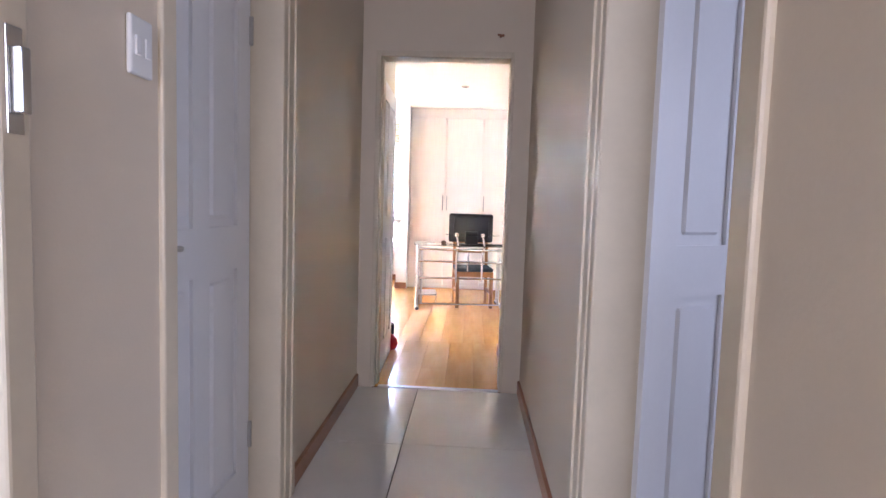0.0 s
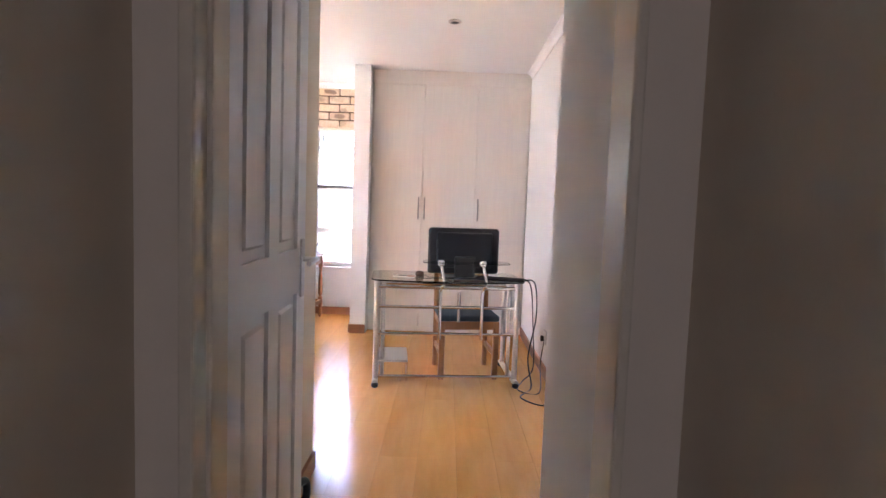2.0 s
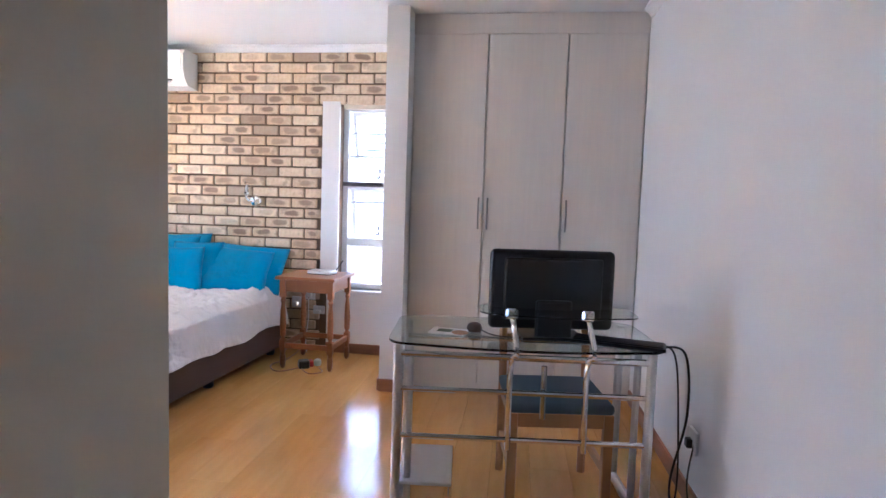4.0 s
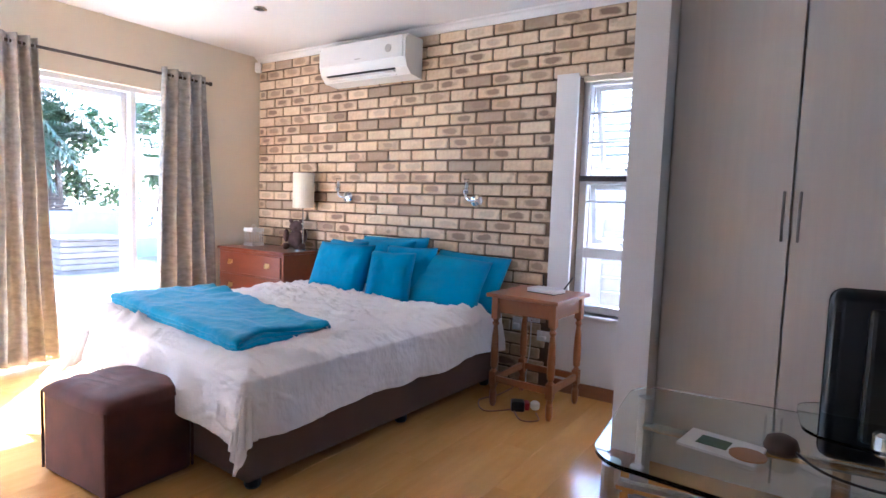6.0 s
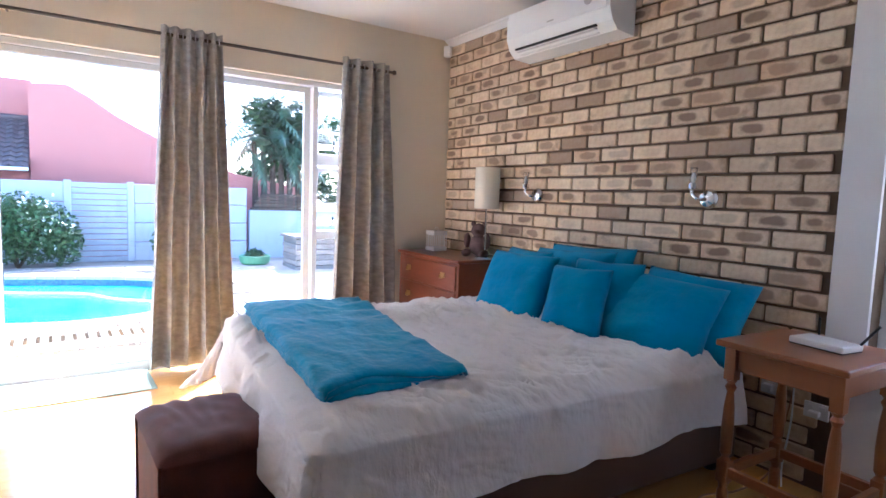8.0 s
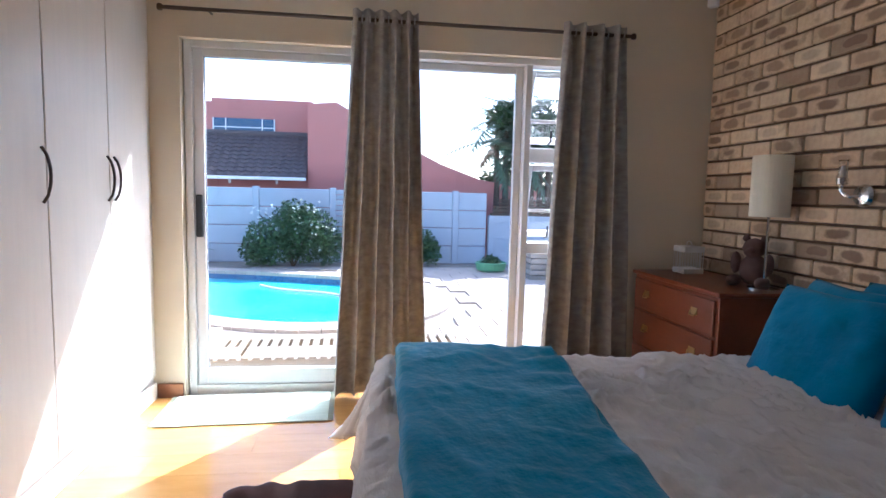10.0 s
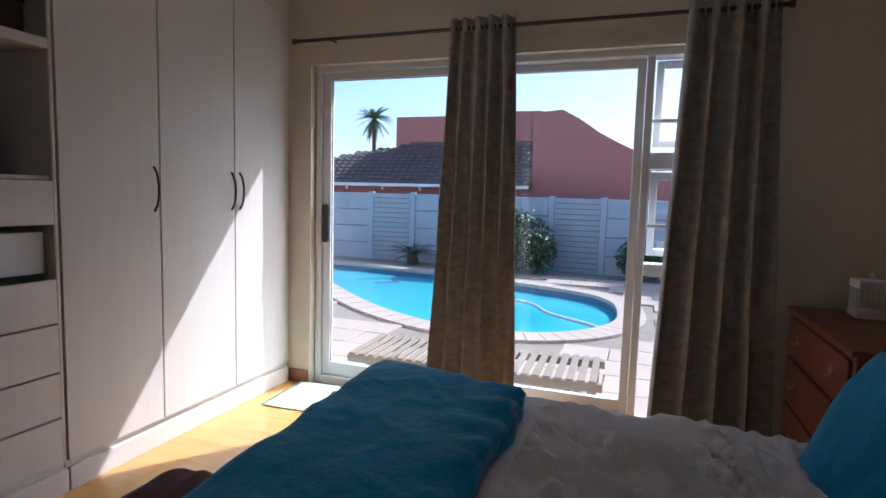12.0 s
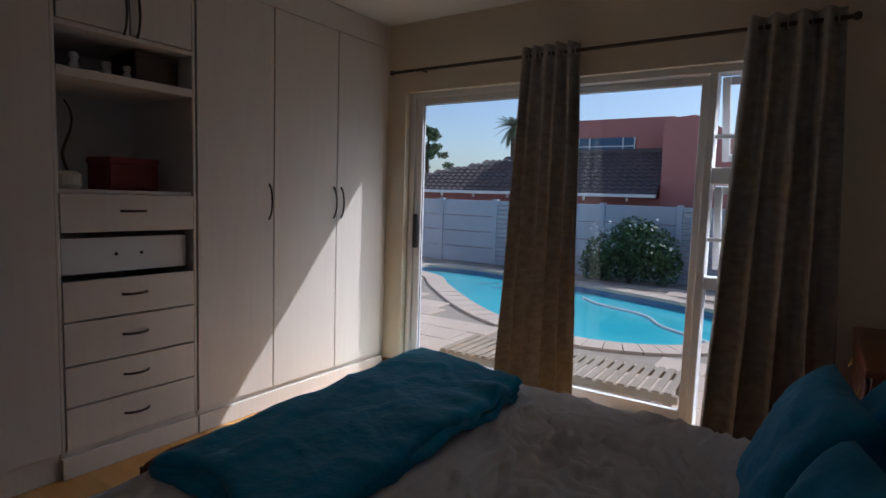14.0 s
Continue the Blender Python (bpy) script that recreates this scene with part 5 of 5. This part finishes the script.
part("loop", tube([(0.03 * math.cos(a), 0, 0.166 + 0.03 * math.sin(a)) for a in [k * math.pi / 8 for k in range(9)]], 0.003, 6), WHITEP, cg)

# ---- wall fittings ----
ac = thing("air_conditioner", -2.91, B - 0.013, 2.19, "white split air conditioner high on the brick wall", "air conditioner")
bm = bmesh.new()
prof = [(0.0, 0.0), (-0.14, 0.012), (-0.19, 0.06), (-0.215, 0.13), (-0.215, 0.26), (-0.18, 0.298), (0.0, 0.30)]
ends = [[bm.verts.new((xx, y, z)) for y, z in prof] for xx in (0, 0.895)]
for i in range(len(prof)):
    j = (i + 1) % len(prof)
    bm.faces.new((ends[0][i], ends[0][j], ends[1][j], ends[1][i]))
bm.faces.new(ends[0]), bm.faces.new(ends[1][::-1])
bmesh.ops.bevel(bm, geom=[e for e in bm.edges if e.calc_face_angle(0) > 0.4], offset=0.012, segments=3, affect="EDGES")
part("housing", bm, WHITEP, ac)
bm = box(0.02, -0.2235, 0.125, 0.875, -0.2165, 0.285, 0.003)
part("front_panel", bm, DOORP, ac, "smooth white front panel")
for k in range(2):
    fl_ = part("louvre", box(0.08, -0.20 + 0.04 * k, 0.035 - 0.018 * k, 0.77, -0.165 + 0.04 * k, 0.042 - 0.018 * k, 0.002), DOORP, ac)
part("slot", box(0.07, -0.196, 0.049, 0.78, -0.176, 0.06), BLACKP, ac, "dark air outlet slot")
disp = part("display", lathe([(0.03, 0), (0.03, 0.004)], 20), BRUSH, ac, "round grey display")
disp.matrix_local = pose(0.74, -0.2236, 0.2, 90, 0, 0)
part("badge", box(0.4, -0.2246, 0.15, 0.46, -0.2236, 0.158), BRUSH, ac)


def sconce(x):
    s = thing("wall_sconce", x, B - 0.013, 1.27, "chrome wall light with a clear glass tube on the bricks", "wall light", group="lights over the bed")
    pl_ = part("back_plate", lathe([(0.05, 0), (0.05, 0.006), (0.04, 0.022), (0.015, 0.03)], 20), CHROME, s, smooth=False)
    pl_.matrix_local = pose(0.02, 0, 0, 90, 0, 0)
    part("arm", tube(smooth_path([(0.02, -0.02, 0), (0.0, -0.06, -0.005), (-0.03, -0.07, 0.02), (-0.03, -0.07, 0.05)], 5), 0.009), CHROME, s)
    part("cup", lathe([(0.012, 0.045), (0.022, 0.05), (0.024, 0.075), (0.018, 0.078)], 16, cx=-0.03, cy=-0.07), CHROME, s)
    g_ = part("glass_tube", lathe([(0.017, 0.078), (0.017, 0.15), (0.02, 0.155), (0.014, 0.156)], 16, cx=-0.03, cy=-0.07), GLASS, s, "clear glass tube")
    part("bulb", lathe([(0.006, 0.078), (0.009, 0.1), (0.005, 0.13)], 10, cx=-0.03, cy=-0.07), WHITEP, s)


sconce(-2.78)
sconce(-1.50)
sn = thing("alarm_sensor", -3.90, 8.46, 2.46, "small white alarm sensor in the ceiling corner", "sensor", 35)
part("body", box(-0.03, -0.03, -0.045, 0.03, 0.02, 0.045, 0.01), WHITEP, sn)
for x, y in ((0.773, 6.31), (-2.775, 7.6)):
    d = thing("downlight", x, y, CZ, "small round recessed downlight with chrome ring", "downlight", group="ceiling downlights")
    part("ring", lathe([(0.026, -0.001), (0.03, -0.012), (0.046, -0.008), (0.048, -0.0005)], 24), CHROME, d)
    part("lamp_face", lathe([(0.024, -0.0125), (0.02, -0.014)], 18), SCREENB, d)

# ---- floor things ----
rg = thing("rug", -3.78, 5.72, 0.0, "pale mint cotton rug with fringe inside the sliding door", "rug", 2)
weave = part("weave", grid(14, 40, lambda u, v: Vector((-0.2 + 0.45 * u + 0.006 * nz(v * 5, u), -0.44 + 0.88 * v, 0.006 + 0.003 * nz(u * 6, v * 9)))), RUG, rg)
solid(weave, 0.006, 0)
for k, yy in enumerate((-0.44, 0.44)):
    bm = bmesh.new()
    for i in range(36):
        x = -0.2 + 0.45 * (i + 0.5) / 36
        tube([(x, yy, 0.006), (x + rng.uniform(-0.006, 0.006), yy + (0.03 if k else -0.03), 0.004)], 0.003, 4, bm)
    part("fringe", bm, RUG, rg, "tasselled fringe")
kbell = thing("kettlebell", 0.25, 4.24, 0, "red vinyl kettlebell with black handle behind the door", "kettlebell", 70)
part("ball", lathe([(0.038, 0), (0.058, 0.013), (0.07, 0.052), (0.064, 0.09), (0.042, 0.118), (0.02, 0.13)], 22), RED, kbell, smooth=True)
part("grip", tube(smooth_path([(-0.045, 0, 0.115), (-0.055, 0, 0.16), (-0.04, 0, 0.205), (0.04, 0, 0.205), (0.055, 0, 0.16), (0.045, 0, 0.115)], 5), 0.015, 10), BLACKP, kbell, "black iron handle", smooth=True)

# ---- niche ornaments ----
NX, NY = W + 1.562, S
for x, z, h in ((0.5, 1.841, 0.1), (0.36, 1.841, 0.085), (0.26, 1.841, 0.085)):
    f = part("figurine", lathe([(0.022, 0), (0.026, 0.01), (0.02, h * 0.45), (0.012, h * 0.6), (0.021, h * 0.75), (0.018, h * 0.92), (0.004, h)], 14), WHITEP, smooth=True)
    f.location = (NX + x, NY - 0.16, z)
    tagged(f, "small pale ceramic figurine on the niche shelf", "figurine", "figurines on the shelf")
bx = thing("wooden_box", NX + 0.13, NY - 0.22, 1.841, "dark brown box on the upper niche shelf", "box")
part("body", box(-0.1, -0.12, 0, 0.12, 0.12, 0.13, 0.004), BOXB, bx)
part("lid", box(-0.104, -0.124, 0.131, 0.124, 0.124, 0.155, 0.004), BOXB, bx)
bx = thing("storage_box", NX + 0.22, NY - 0.3, 1.312, "dark red box in the open niche", "box")
part("body", box(-0.12, -0.12, 0, 0.12, 0.12, 0.13, 0.005), BOXR, bx)
part("lid", box(-0.125, -0.125, 0.131, 0.125, 0.125, 0.165, 0.005), BOXR, bx)
vs = thing("branch_ornament", NX + 0.5, NY - 0.25, 1.312, "pale pot holding a crooked bare branch", "ornament")
part("pot", lathe([(0.04, 0), (0.06, 0.02), (0.055, 0.07), (0.035, 0.085)], 16), SHADE, vs)
part("branch", tube(smooth_path([(0, 0, 0.08), (0.02, 0, 0.17), (-0.015, 0.0, 0.28), (-0.02, 0, 0.36), (0.01, 0, 0.42)], 6), 0.008, 8, taper=0.004), BARK, vs)

# ---- hall fittings and side room ----
sw = thing("light_switch", HL + 0.001, 0.89, 1.5, "white two-gang light switch on the hall wall", "light switch", 90)
part("plate", box(-0.04, -0.012, -0.06, 0.04, 0, 0.06, 0.005), WHITEP, sw)
for xx in (-0.017, 0.017):
    part("rocker", box(xx - 0.009, -0.016, -0.02, xx + 0.009, -0.0115, 0.02, 0.002), DOORP, sw)
sp = thing("strike_plate", HL + 0.0125, 0.556, 1.36, "worn chrome strike plate on the door frame", "strike plate")
part("plate", box(-0.001, -0.016, -0.08, 0.003, 0.016, 0.08, 0.001), CHROME, sp)
part("keep", box(0.003, -0.01, -0.05, 0.02, 0.012, 0.05, 0.003), CHROME, sp)
hk = thing("door_hook", 1.03, HY - 0.002, 2.24, "small brown hook over the bedroom doorway", "hook")
part("hook", tube(smooth_path([(0, 0, 0), (0, -0.02, 0), (0.02, -0.025, 0.004), (-0.02, -0.03, 0.006)], 4), 0.006), SKIRT, hk)
sb = thing("single_bed", 3.0, 2.2, 0, "single bed with a red and blue cover in the side bedroom", "bed")
part("base", box(-0.9, -0.5, 0.05, 0.95, 0.9, 0.35, 0.02), BASEF, sb)
part("mattress", box(-0.9, -0.5, 0.351, 0.95, 0.9, 0.55, 0.04), DUVET, sb)
part("cover", box(-0.92, -0.52, 0.5, 0.6, 0.6, 0.62, 0.04), RED, sb, "red cover")
part("blanket", box(-0.6, -0.3, 0.621, 0.4, 0.5, 0.68, 0.03), BLUE, sb, "blue blanket")
for xx in (-0.8, 0.85):
    for yy in (-0.4, 0.8):
        part("leg", lathe([(0.03, 0), (0.03, 0.05)], 10, cx=xx, cy=yy), BLACKP, sb)

# ---- pieces: bricks, planks, tiles, pavers ----


def piece_mesh(name, sx, sy, sz, material, bev=0.004):
    bm = box(-sx / 2, -sy / 2, -sz / 2, sx / 2, sy / 2, sz / 2, bev, None, 1)
    me = bpy.data.meshes.new(name)
    bm.to_mesh(me)
    bm.free()
    me.materials.append(material)
    return me


def face_uv(me, spans):
    """Gives each block of a mesh its own 0 to 1 map across its face; spans: (x, z, width, height) block by block."""
    layer = me.uv_layers.new(name="face")
    each = len(me.polygons) // len(spans)
    for i, poly in enumerate(me.polygons):
        cx, cz, w, h = spans[min(i // each, len(spans) - 1)]
        for k in poly.loop_indices:
            co = me.vertices[me.loops[k].vertex_index].co
            layer.data[k].uv = ((co.x - cx) / w + 0.5, (co.z - cz) / h + 0.5)


bw = tagged(new("brick_wall"), "wall of pale stock bricks with dark smudged faces and recessed mortar", "wall", kind="structure")
bw.location = (W, B, 0)
PX, PZ = 0.2335, 0.0868
meshes = {}


def brick_size(w):
    key = round(w, 3)
    if key not in meshes:
        meshes[key] = piece_mesh("brick", key, 0.06, 0.0735, BRICK, 0.005)
        face_uv(meshes[key], [(0, 0, key, 0.0735)])
    return meshes[key]


rb = random.Random(11)
rest = bmesh.new()
spans = []
count = 0
for r in range(29):
    z = 2.522 - (r + 0.5) * PZ
    if z < 0.03:
        break
    right = 3.82 if z > 2.13 else 3.07
    x = -PX * (0.5 if r % 2 else 0.0)
    while x < right - 0.02:
        a, b = max(x, 0.002), min(x + PX, right)
        x += PX
        w = b - a - 0.013
        if w < 0.03:
            continue
        cx = (a + b) / 2
        hidden = z < 0.5 and cx < 2.45
        jig = rb.uniform(-0.003, 0.003)
        if not hidden and count < 300 and (cx > 0.45 or z > 0.9):
            o = new("brick", brick_size(w))
            o.parent = bw
            o.location = (cx, 0.03 + jig - 0.004, z + rb.uniform(-0.0015, 0.0015))
            o.rotation_euler = (0, radians(rb.uniform(-0.35, 0.35)), 0)
            count += 1
        else:
            box(cx - w / 2, -0.004 + jig, z - 0.0365, cx + w / 2, 0.05, z + 0.0365, 0.005, rest, 1)
            spans.append((cx, z, w, 0.073))
work = tagged(part("brickwork", rest, BRICK, bw), kind="stuff")
face_uv(work.data, spans)

fl = tagged(new("floor"), "glossy honey coloured laminate plank floor", "floor", kind="structure")
PW, PL = 0.193, 1.285
fm = {}
rf2 = random.Random(3)
areas = ((W, 4.56, E, B), (0.17, HY + 0.03, 1.15, 4.56))
for ax0, ay0, ax1, ay1 in areas:
    col = 0
    x = ax0
    while x < ax1 - 0.01:
        xe = min(x + PW, ax1)
        y = ay0 - (col * 0.43) % PL
        while y < ay1 - 0.01:
            a, b = max(y, ay0), min(y + PL, ay1)
            y += PL
            if b - a < 0.05:
                continue
            key = (round(xe - x, 3), round(b - a, 3))
            if key not in fm:
                fm[key] = piece_mesh("plank", key[0] - 0.0006, key[1] - 0.0006, 0.01, LAMIN, 0.0004)
            o = new("plank", fm[key])
            o.parent = fl
            o.location = ((x + xe) / 2, (a + b) / 2, -0.005)
        x = xe
        col += 1

fh = tagged(new("floor_hall"), "glossy white ceramic floor tiles with dark joints", "floor", kind="structure")
bed_t = part("joint_bed", joined((HL - 0.15, -3.2, -0.1, HR + 0.15, HY - 0.01, -0.006)), GROUT, fh)
tm = {}
for xa, xb in ((HL - 0.1, 0.58), (0.58, HR + 0.1)):
    y = -3.2
    ys = [-3.2, -2.72, -1.87, -1.0, -0.15, 0.70, 1.57, 2.43, HY - 0.012]
    for a, b in zip(ys, ys[1:]):
        key = (round(xb - xa, 3), round(b - a, 3))
        if key not in tm:
            tm[key] = piece_mesh("tile", key[0] - 0.004, key[1] - 0.004, 0.01, TILE, 0.001)
        o = new("tile", tm[key])
        o.parent = fh
        o.location = ((xa + xb) / 2, (a + b) / 2, -0.005)

pv = tagged(new("pavement"), "pale sandstone paving slabs round the pool", "paving", kind="structure")
pm = piece_mesh("paver", 0.435, 0.435, 0.05, PAVE, 0.006)
more = bmesh.new()
cnt = 0
for i in range(17):
    for j in range(30):
        x, y = -4.47 - i * 0.445, -2.0 + j * 0.445 + (0.2225 if i % 2 else 0)
        if x < -11.4 or any(inside(x + dx, y + dy, outer) for dx in (-0.2, 0, 0.2) for dy in (-0.2, 0, 0.2)):
            continue
        if cnt < 290:
            o = new("paver", pm)
            o.parent = pv
            o.location = (x, y, GZ + 0.0 + rf2.uniform(-0.002, 0.002))
            o.rotation_euler = (0, 0, radians(rf2.uniform(-0.6, 0.6)))
            cnt += 1
        else:
            box(x - 0.217, y - 0.217, GZ - 0.02, x + 0.217, y + 0.217, GZ + 0.025, 0, more)
if more.verts:
    tagged(part("paving_rest", more, PAVE, pv), kind="stuff")
